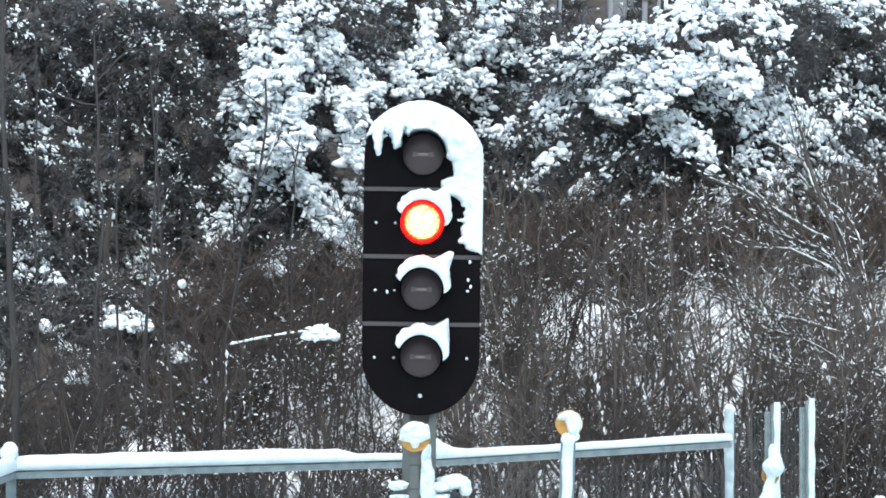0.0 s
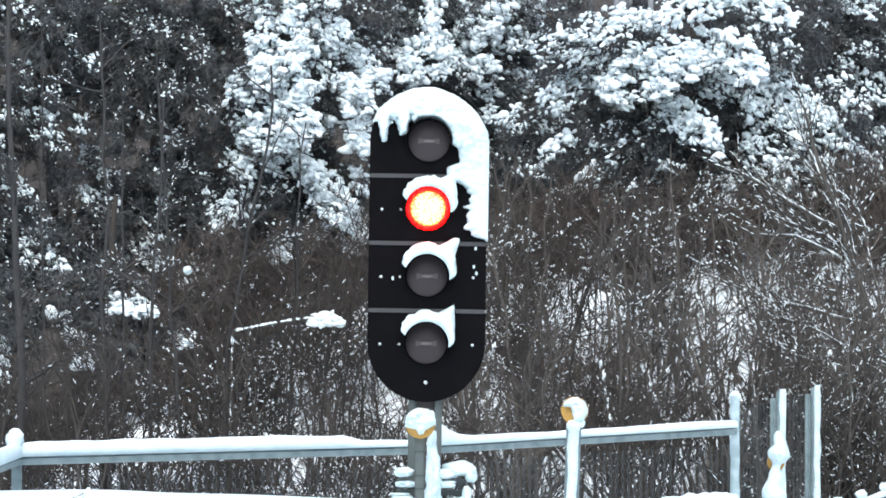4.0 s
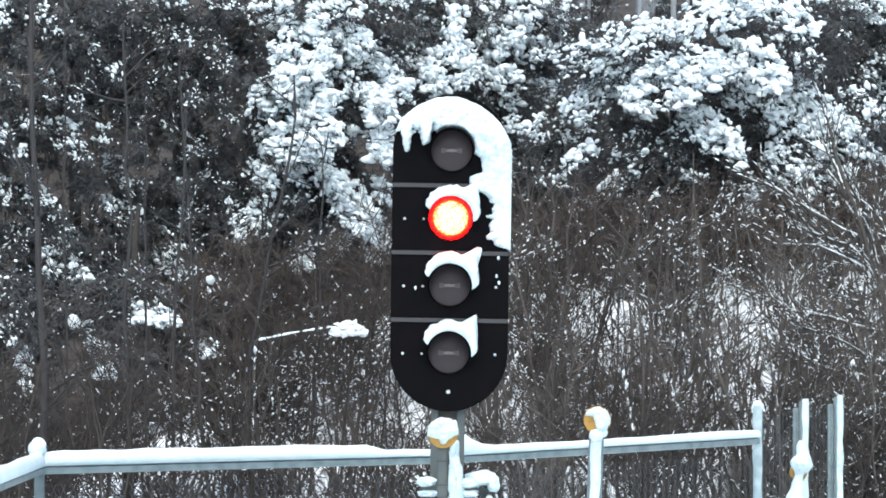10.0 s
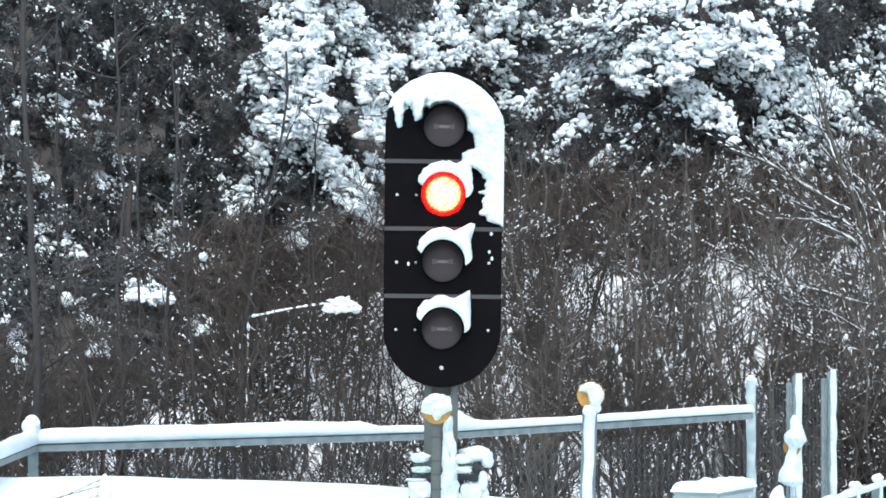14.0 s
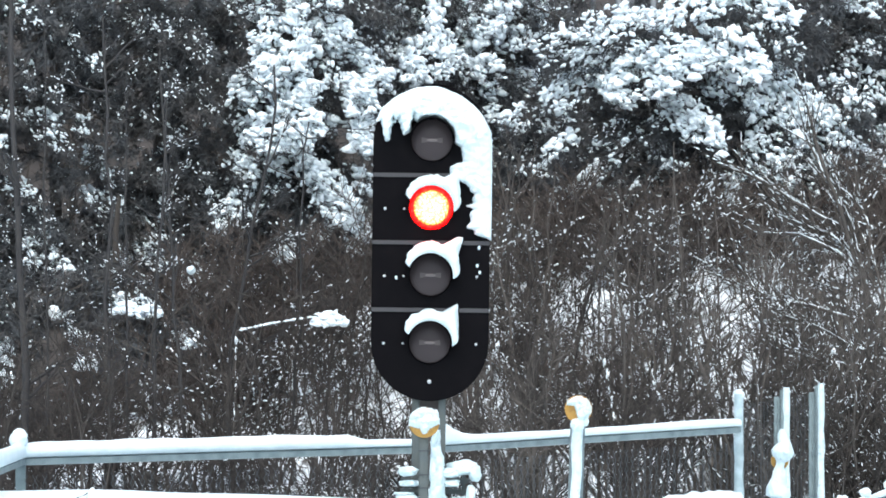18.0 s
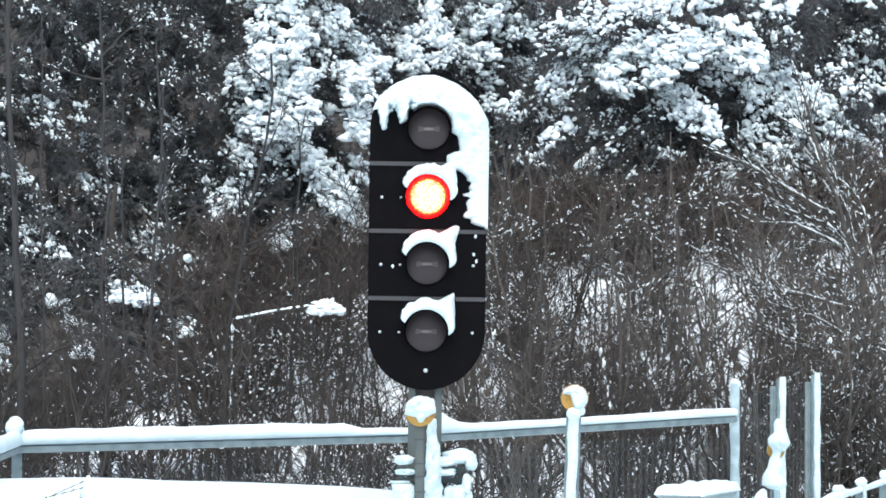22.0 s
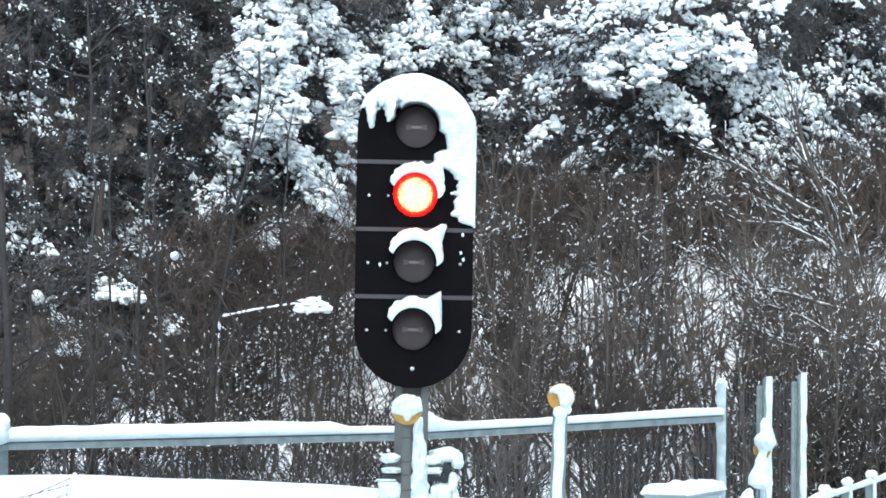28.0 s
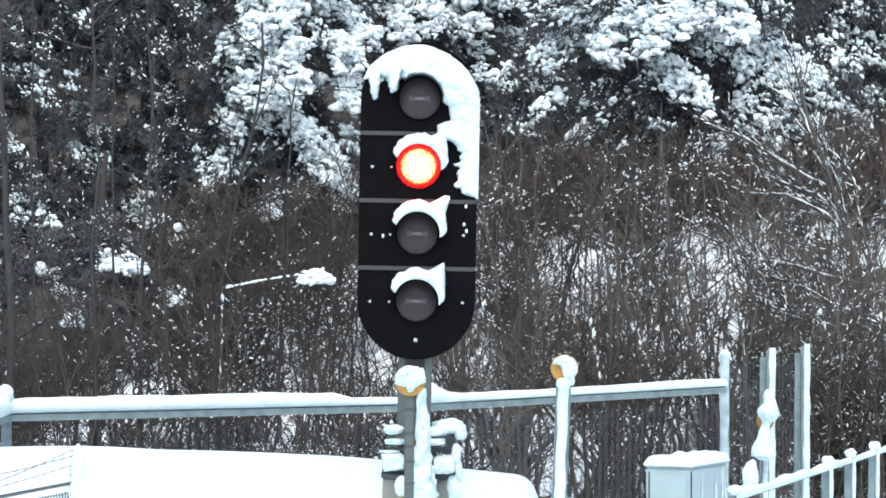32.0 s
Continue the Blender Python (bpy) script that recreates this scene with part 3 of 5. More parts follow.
# ---- bare shrubs ----
def shrub(seed, stems, tall, lean, snow, fine=1.0, thick=1.0, bark=None, caked=False, bare=0.12):
    """A clump of bare stems with rising twigs; returns the thing, standing at the origin. bare: the share of each stem without twigs; caked: round lumps in place of strips."""
    r = np.random.default_rng(seed)
    ob = thing("bare_shrub", pose(0, 0, 0), "leafless brown shrub with thin upright stems dusted with snow", "shrub", "bare shrubs on the hillside")
    bark = bark or TWIG_BARK
    twig_soup, white = Soup(), Soup()
    c, d, z = [], [], []

    def dust(pts, share, thick):
        for a, b in zip(pts[:-1], pts[1:]):
            seg = b - a
            flat = math.hypot(seg[0], seg[1]) / (np.linalg.norm(seg) + 1e-6)
            if r.random() < share * (0.35 + flat):
                for _ in range(r.integers(1, 3) if caked else 1):
                    q = a + seg * r.random()
                    c.append(q + [0, -0.003, thick + 0.003])
                    d.append(seg)
                    z.append([r.uniform(0.008, 0.021), r.uniform(0.006, 0.011), r.uniform(0.006, 0.011)] if caked else [np.linalg.norm(seg) * r.uniform(0.1, 0.26) if snow > 0.17 else r.uniform(0.008, 0.024), r.uniform(0.0028, 0.0048), r.uniform(0.0028, 0.0045)])

    for _ in range(stems):
        h = tall * r.uniform(0.6, 1.1)
        ang = r.uniform(0, 2 * np.pi)
        tilt = abs(r.normal(0, lean))
        n = 9
        s = np.linspace(0, 1, n)
        off = np.cumsum(r.normal(0, 0.026, (n, 2)), axis=0)
        pts = np.stack([r.normal(0, 0.12) + np.cos(ang) * tilt * h * s ** 1.2 + off[:, 0], r.normal(0, 0.12) + np.sin(ang) * tilt * h * s ** 1.2 + off[:, 1], h * s - 0.1], 1)
        one = Soup()
        tube(one, pts, np.linspace(thick * r.uniform(0.008, 0.016), 0.0035, n), 6)
        part("stem", one.mesh("stem", bark), parent=ob)
        dust(pts, snow * 0.6, 0.006)
        if 0.09 < snow < 0.15 and r.random() < 0.12:
            for u in r.uniform(0.15, 0.9, 34):
                c.append([np.interp(u, s, pts[:, i]) + (0, -0.009, 0)[i] + r.normal(0, 0.004) for i in range(3)])
                d.append([0.08, 0, 1])
                z.append([r.uniform(0.015, 0.045), r.uniform(0.006, 0.011), r.uniform(0.006, 0.01)])
        for _ in range(int(r.integers(12, 18) * fine)):
            u = r.uniform(bare, 0.98)
            p = np.array([np.interp(u, s, pts[:, i]) for i in range(3)])
            a2, ln = r.uniform(0, 2 * np.pi), r.uniform(0.2, 0.75) * (1.15 - 0.6 * u)
            rise = r.uniform(0.15, 1.5)
            way = np.array([np.cos(a2), np.sin(a2), rise])
            way /= np.linalg.norm(way)
            q = np.stack([p + way * ln * k + np.array([r.normal(0, 0.012), r.normal(0, 0.012), 0.04 * k * k]) for k in (0, 0.35, 0.7, 1)])
            tube(twig_soup, q, [0.006, 0.0045, 0.0035, 0.002], 3)
            dust(q, snow, 0.004)
            for _ in range(r.integers(2, 5)):
                k = r.uniform(0.2, 0.9)
                p2 = q[0] + (q[-1] - q[0]) * k
                w2 = way + r.normal(0, 0.5, 3)
                w2 /= np.linalg.norm(w2)
                e = p2 + w2 * r.uniform(0.08, 0.28)
                t3 = np.stack([p2, (p2 + e) / 2 + r.normal(0, 0.01, 3), e])
                tube(twig_soup, t3, [0.003, 0.0025, 0.0015], 3)
                dust(t3, snow * 0.8, 0.003)
    tagged(part("twigwork", twig_soup.mesh("twigwork", bark), parent=ob), kind="stuff")
    if c:
        strew(white, CRUMBS, r, np.array(c), np.array(d), np.array(z))
        tagged(part("snow_dusting", white.mesh("snow_dusting", TREE_SNOW), parent=ob), kind="stuff")
    return ob


def plant_shrubs():
    r = np.random.default_rng(21)
    kinds = [shrub(100 + i, *kind) for i, kind in enumerate(
        [(6, 2.1, 0.17, 0.05, 0.6, 1.7, TWIG_BARK, False), (8, 1.5, 0.12, 0.045, 0.9, 1.1, DARK_BARK, False), (9, 2.0, 0.26, 0.2, 0.6, 1.2, TWIG_BARK, False),
         (7, 2.2, 0.24, 0.1, 0.6, 1.7, TWIG_BARK, False), (7, 1.7, 0.36, 0.22, 0.8, 1.0, TWIG_BARK, False), (8, 1.25, 0.22, 0.03, 1.1, 0.9, DARK_BARK, False),
         (8, 2.1, 0.3, 0.2, 0.7, 1.1, TWIG_BARK, False), (8, 1.6, 0.16, 0.045, 1.0, 0.9, TWIG_BARK, False), (7, 1.9, 0.34, 0.08, 0.7, 1.2, TWIG_BARK, False),
         (9, 1.35, 0.32, 0.3, 0.8, 0.9, TWIG_BARK, True), (9, 1.5, 0.16, 0.015, 1.5, 0.75, HAZE_BARK, False, 0.45), (11, 0.85, 0.25, 0.05, 0.9, 0.7, HAZE_BARK, False),
         (9, 2.0, 0.16, 0.05, 0.5, 0.8, DARK_BARK, False, 0.4),
         (12, 2.3, 0.36, 0.03, 0.45, 1.5, DARK_BARK, False, 0.35),
         (10, 1.0, 0.3, 0.04, 0.5, 0.6, DARK_BARK, False),
         (8, 1.6, 0.5, 0.5, 0.7, 0.9, DARK_BARK, False)])]
    used = set()

    def plant(k, px, py, tip=4):
        m = pose(px, py, float(height(px, py)), r.uniform(-tip, tip), r.uniform(-tip, tip), r.uniform(0, 360))
        if k in used:
            copy_thing(kinds[k], m)
        else:
            kinds[k].matrix_basis = m
            used.add(k)

    for x in np.arange(1.9, 3.6, 0.45):
        plant(int(r.choice([4, 6, 3, 6])), x + r.uniform(-0.15, 0.15), 35.6 + r.uniform(-0.2, 0.2))
    for y in (36.4, 37.2, 38.2, 39.3, 40.5, 41.8):
        half = y * 0.0875 + 0.5
        for x in np.arange(-half, half, 0.7):
            px, py = x + r.uniform(-0.35, 0.35), y + r.uniform(-0.4, 0.4)
            if px > -0.9 and (y > 39.8 or r.random() < (0.45 if px < 1.9 else 0.25)) or (px < -0.9 and (y > 40 or r.random() < (0.72 if px < -1.6 else 0.85))):
                continue
            if -0.9 < px < 0.55 and r.random() < 0.82:
                continue
            if px > 2.2:
                k = int(r.choice([2, 3, 6, 3, 0]))
            elif px > -1.2:
                k = int(r.choice([8, 3, 8, 0, 0, 3] if px > -0.1 else [12, 12, 5, 12, 1]))
            elif px < -1.6:
                k = int(r.choice([1, 5, 5, 7, 1, 5] if y < 40 else [5]))
            else:
                k = int(r.choice([12, 12, 1, 12, 5, 12] if y < 40 else [12]))
            plant(k, px, py)
    for y in (47.2, 49.6):
        for x in np.arange(-4.6, 4.7, 1.1):
            plant(int(r.choice([7, 7, 1, 7])), x + r.uniform(-0.25, 0.25), y + r.uniform(-0.4, 0.4))
    # low brush caked with snow behind the open stems
    for x in np.arange(-0.6, 3.6, 0.8):
        plant(9, x + r.uniform(-0.3, 0.3), 41.4 + r.uniform(-0.4, 0.4))
    for x in np.arange(-2.1, -0.5, 0.75):
        plant(9, x + r.uniform(-0.25, 0.25), 39.6 + r.uniform(-0.3, 0.3))
    for x in (2.75, 3.0, 3.25, 3.55):
        plant(15, x, 35.0 + 0.2 * x)
    for x in np.arange(-1.5, -0.5, 0.4):
        plant(12, x + r.uniform(-0.1, 0.1), 38.9 + r.uniform(-0.4, 0.5))
    for x in (0.42, 0.95, 1.5):
        plant(13, x, 37.6 + 0.2 * x)
    for x in (0.25, 0.8):
        plant(int(r.choice([3, 0])), x, 41.6)
    # low brush along the foot of the slope, behind the railing
    for x in np.arange(-3.3, -1.1, 0.75):
        plant(int(r.choice([12, 12, 5])), x + r.uniform(-0.2, 0.2), 36.0 + r.uniform(-0.4, 0.5))
    for x in (*np.arange(-3.3, -1.5, 0.36), *np.arange(-1.5, 0.35, 0.26)):
        plant(14, x + r.uniform(-0.1, 0.1), 36.0 + r.uniform(-0.4, 0.5))
    for x in np.arange(0.75, 3.4, 0.42):
        plant(int(r.choice([1, 7, 5, 4])), x + r.uniform(-0.2, 0.2), 35.4 + r.uniform(-0.4, 0.5))
    for x in np.arange(0.2, 4.3, 0.45):
        plant(11, x + r.uniform(-0.2, 0.2), 43.0 + r.uniform(-0.3, 0.3), 6)
    # tall fine brush that veils the foot of the conifers
    for x in np.arange(0.25, 4.3, 0.4):
        plant(11, x + r.uniform(-0.15, 0.15), 43.7 + r.uniform(-0.6, 0.6), 2)
    for x in np.arange(-0.35, 3.7, 0.75):
        plant(int(r.choice([0, 3, 0, 8])), x + r.uniform(-0.2, 0.2), 40.4 + r.uniform(-0.5, 0.5))
    for x in (-2.9, -1.9, -1.45):
        plant(10, x, 39.6, 2)
    for x in np.arange(-2.3, -0.1, 0.3):
        plant(10, x + r.uniform(-0.1, 0.1), 42.2 + r.uniform(-0.4, 0.4), 2)
    # stems that veil the snowy bank
    for k, x in zip((12, 11, 12, 11, 12), np.arange(0.5, 1.6, 0.24)):
        plant(k, x, 40.6 + 0.5 * math.sin(9 * x))
    for k in range(len(kinds)):
        if k not in used:
            plant(k, 2.9, 38.8)


plant_shrubs()


# ---- thin saplings and a leaning bare tree in front of the conifers ----
def sapling(x, y, tall, lean, thick, seed, label, snow=0.1, limbs=9, name="sapling", spread=0.5):
    r = np.random.default_rng(seed)
    z0 = float(height(x, y))
    ob = thing(name, pose(x, y, z0), label, "tree", "bare saplings")
    stem, twig_soup, white = Soup(), Soup(), Soup()
    n = 12
    s = np.linspace(0, 1, n)
    pts = np.stack([lean * tall * s ** 1.3 + np.cumsum(r.normal(0, 0.022, n)), np.cumsum(r.normal(0, 0.022, n)), tall * s - 0.1], 1)
    tube(stem, pts, np.linspace(thick, thick * 0.35, n), 7)
    bark = TWIG_BARK if x > 0 else WET_BARK
    part("stem", stem.mesh("stem", bark), parent=ob)
    c, d, z = [], [], []

    def grow(p, way, ln, rad, depth):
        k = np.linspace(0, 1, 5)
        q = p + way * ln * k[:, None] + np.cumsum(r.normal(0, 0.01, (5, 3)), axis=0) * (k[:, None] > 0)
        tube(twig_soup, q, np.linspace(rad, rad * 0.4, 5), 4)
        for a, b in zip(q[:-1], q[1:]):
            m = r.poisson(snow * np.linalg.norm(b - a) * 60)
            for _ in range(m):
                c.append(a + (b - a) * r.random() + [0, -0.003, rad * 0.8 + 0.003])
                d.append(b - a)
                z.append([r.uniform(0.008, 0.024), r.uniform(0.003, 0.0058), r.uniform(0.003, 0.0055)])
        if depth:
            for _ in range(r.integers(3, 6)):
                t = r.uniform(0.15, 0.95)
                w = way + r.normal(0, 0.33, 3)
                grow(p + (q[-1] - p) * t, w / np.linalg.norm(w), ln * r.uniform(0.25, 0.5), rad * 0.5, depth - 1)

    if snow > 0.2:
        k = r.uniform(0.1, 1, 150)
        at = np.stack([np.interp(k, s, pts[:, i]) for i in range(3)], 1)
        for p, t in zip(at, k):
            c.append(p + [np.sign(lean) * 0.5 * thick * (1 - 0.6 * t), -0.006, 0.5 * thick * (1 - 0.6 * t)])
            d.append([lean, 0, 1])
            z.append([r.uniform(0.025, 0.07), r.uniform(0.008, 0.014), r.uniform(0.008, 0.013)])
    for _ in range(limbs):
        t = r.uniform(0.2, 0.97)
        p = np.array([np.interp(t, s, pts[:, i]) for i in range(3)])
        a = r.uniform(0, 2 * np.pi)
        w = np.array([np.cos(a) + lean, np.sin(a) * 0.6, r.uniform(0.2, 1.2)])
        grow(p, w / np.linalg.norm(w), spread * r.uniform(0.5, 1.4) * (1.2 - 0.5 * t), thick * 0.4, 2)
    tagged(part("twigwork", twig_soup.mesh("twigwork", bark), parent=ob), kind="stuff")
    if c:
        lay(white, SMALL, c, d, z)
        tagged(part("snow_dusting", white.mesh("snow_dusting", TREE_SNOW), parent=ob), kind="stuff")
    return ob


for i, (x, y, tall, lean) in enumerate([(-3.028, 38, 4.2, 0.02), (-1.925, 38, 3.6, -0.03), (-1.693, 39, 3.4, 0.08),
                                        (-1.214, 39, 2.9, 0.07), (-2.193, 37.5, 3.3, 0.03), (1.170, 38, 2.7, 0.02), (1.828, 38, 2.8, -0.03),
                                        (-2.582, 37.8, 3.9, 0.01), (-2.451, 38.4, 3.5, -0.02), (0.713, 38.5, 2.4, -0.1), (1.506, 39, 2.8, 0.05), (0.407, 38, 2.2, 0.12)]):
    sapling(x, y, tall, lean, (0.017 if x < 0 else 0.016) * (0.7 + 0.6 * ((i * 7) % 5) / 4), 300 + i, "slender bare sapling with grey-brown bark", 0.06 if x < 0 else 0.12)
sapling(-3.179, 37, 4.4, 0.0, 0.036, 331, "dark upright sapling trunk standing before the conifers", 0.03, 7)
for i, (x, y, tall, lean) in enumerate([(3.375, 38, 2.5, -0.3), (3.097, 37.2, 1.9, -0.25), (4.0, 38.4, 2.6, -0.45)]):
    sapling(x, y, tall, lean, 0.02, 340 + i, "leaning bare tree with snow lying along its limbs", 0.14, 9, "bare_tree", 0.7)


def leaning_tree():
    """A bare tree that leans across from one side, its long limbs lined with snow."""
    r = np.random.default_rng(77)
    y = 37.0
    trunk = [(3.41, 0.61), (3.01, 1.91), (2.82, 2.46), (2.66, 2.94), (2.57, 3.23)]
    limbs = ([(2.84, 2.38), (2.56, 2.53), (2.29, 2.68), (2.05, 2.77)],
             [(3.10, 1.64), (2.91, 2.46), (2.75, 2.79), (2.62, 3.08)],
             [(3.12, 1.64), (2.67, 1.79), (2.34, 1.85), (2.13, 1.97)],
             [(3.20, 1.27), (2.75, 1.59), (2.42, 1.68)],
             [(3.24, 1.47), (3.03, 2.50), (2.79, 2.75)],
             [(3.16, 1.43), (2.87, 2.17), (2.46, 2.34), (2.21, 2.33)],
             [(3.25, 1.14), (2.83, 1.39), (2.50, 1.43), (2.30, 1.55)],
             [(2.93, 2.13), (2.75, 2.30), (2.33, 2.46)])
    z0 = float(height(trunk[0][0], y))
    ob = thing("bare_tree", pose(trunk[0][0], y, z0), "bare tree leaning over with snow lying along its limbs", "tree", "bare saplings")
    twigs, white = Soup(), Soup()
    c, d, z = [], [], []

    def limb(name, line, r0, r1, share):
        k = np.linspace(0, 1, len(line))
        u = np.linspace(0, 1, 14)
        q = np.stack([np.interp(u, k, [p[0] for p in line]) - trunk[0][0] + np.cumsum(r.normal(0, 0.008, 14)), np.cumsum(r.normal(0, 0.02, 14)) + (0 if name == "trunk" else r.normal(0, 0.2)) * u,
                      np.interp(u, k, [p[1] for p in line]) - z0 + np.cumsum(r.normal(0, 0.008, 14))], 1)
        one = Soup()
        tube(one, q, np.linspace(r0, r1, 14), 6)
        part(name, one.mesh(name, TWIG_BARK), parent=ob)
        for a, b in zip(q[:-1], q[1:]):
            for _ in range(r.poisson(share * np.linalg.norm(b - a) * 55)):
                c.append(a + (b - a) * r.random() + [0, -0.005, r1 + 0.006])
                d.append(b - a)
                z.append([r.uniform(0.02, 0.06), r.uniform(0.004, 0.008), r.uniform(0.004, 0.008)])
        for _ in range(26):
            t = r.uniform(0.15, 1)
            p = np.array([np.interp(t, u, q[:, i]) for i in range(3)])
            w = (q[-1] - q[0]) / np.linalg.norm(q[-1] - q[0]) + r.normal(0, 0.5, 3)
            w /= np.linalg.norm(w)
            e = np.stack([p + w * k2 * r.uniform(0.2, 0.55) + [0, 0, 0.05 * k2] for k2 in (0, 0.5, 1)])
            tube(twigs, e, [0.006, 0.004, 0.0025], 3)
            for _ in range(r.poisson(6 * share)):
                c.append(e[0] + (e[2] - e[0]) * r.random() + [0, -0.003, 0.006])
                d.append(w)
                z.append([r.uniform(0.01, 0.026), r.uniform(0.003, 0.006), r.uniform(0.003, 0.006)])

    limb("trunk", trunk, 0.024, 0.012, 0.9)
    for line in limbs:
        limb("limb", line, 0.015, 0.006, 0.7)
    tagged(part("twigwork", twigs.mesh("twigwork", TWIG_BARK), parent=ob), kind="stuff")
    strew(white, CAPS, r, np.array(c), np.array(d), np.array(z))
    tagged(part("snow_dusting", white.mesh("snow_dusting", TREE_SNOW), parent=ob), kind="stuff")


leaning_tree()


# ---- far trunks at the head of the slope ----
def far_trunk(x, y, z0, z1, r0):
    s = Soup()
    n = 6
    tube(s, np.stack([np.linspace(0, 0.1, n), np.zeros(n), np.linspace(0, z1 - z0, n)], 1), np.linspace(r0, r0 * 0.7, n), 9)
    ob = thing("birch_tree", pose(x, y, z0), "pale grey bare trunk on the slope", "tree", "far trunks")
    part("trunk", s.mesh("trunk", PALE_BARK), parent=ob)


for x, y, r0 in ((0.975, 47.5, 0.065), (1.077, 48, 0.02), (1.559, 48, 0.035), (1.710, 48.5, 0.022), (1.880, 48, 0.03), (1.993, 47.5, 0.018),
                 (3.567, 48, 0.03), (1.345, 49, 0.025), (1.723, 49.5, 0.17)):
    far_trunk(x, y, float(height(x, y)) - 0.1, 9, r0)


# ---- railway signal ----
SIG = pose((-0.134, 24, -0.008)[0], 24.0, 0.0, 0, 0.8, 0)
PITCH, TOP = 0.3195, 2.901
LAMPS = [TOP - PITCH * i for i in range(4)]
HALF = 0.279


def stadium(radius, z_low, z_high, thick, steps=48, bevel=0.004):
    bm = bmesh.new()
    pts = [(radius * math.cos(a), z_high + radius * math.sin(a)) for a in np.linspace(0, math.pi, steps)]
    pts += [(radius * math.cos(a), z_low + radius * math.sin(a)) for a in np.linspace(math.pi, 2 * math.pi, steps)]
    f = bm.faces.new([bm.verts.new((x, 0, z)) for x, z in pts])
    out = bmesh.ops.extrude_face_region(bm, geom=[f])
    bmesh.ops.translate(bm, vec=(0, thick, 0), verts=[v for v in out["geom"] if isinstance(v, bmesh.types.BMVert)])
    bmesh.ops.recalc_face_normals(bm, faces=bm.faces)
    if bevel:
        bmesh.ops.bevel(bm, geom=[e for e in bm.edges if abs(e.verts[0].co.y - e.verts[1].co.y) < 1e-5], offset=bevel, segments=2, affect="EDGES")
    return bm


def dome(radius, depth, rings=9, seg=40):
    bm = bmesh.new()
    rows = []
    for i in range(1, rings + 1):
        a = i / rings
        rows.append([bm.verts.new((radius * a * math.cos(t), -depth * (1 - a * a), radius * a * math.sin(t))) for t in np.arange(seg) * 2 * math.pi / seg])
    tip = bm.verts.new((0, -depth, 0))
    for j in range(seg):
        bm.faces.new((tip, rows[0][(j + 1) % seg], rows[0][j]))
        for i in range(rings - 1):
            bm.faces.new((rows[i][j], rows[i][(j + 1) % seg], rows[i + 1][(j + 1) % seg], rows[i + 1][j]))
    for f in bm.faces:
        f.smooth = True
    bmesh.ops.recalc_face_normals(bm, faces=bm.faces)
    return bm


def hood(radius, length, thick=0.004, seg=36):
    """An open visor: the upper part of a tube, longer at the top."""
    bm = bmesh.new()
    rows = []
    for a in np.linspace(radians(-35), radians(215), seg):
        reach = length * (0.45 + 0.55 * max(0.0, math.sin(a)) ** 0.7) if math.sin(a) > 0 else length * 0.45 * (1 + math.sin(a))
        c, s = math.cos(a), math.sin(a)
        rows.append([bm.verts.new((r * c, y, r * s)) for r, y in ((radius, 0), (radius, -reach), (radius + thick, -reach), (radius + thick, 0))])
    for p, q in zip(rows[:-1], rows[1:]):
        for i in range(4):
            bm.faces.new((p[i], p[(i + 1) % 4], q[(i + 1) % 4], q[i]))
    bm.faces.new(rows[0])
    bm.faces.new(rows[-1][::-1])
    bmesh.ops.recalc_face_normals(bm, faces=bm.faces)
    return bm


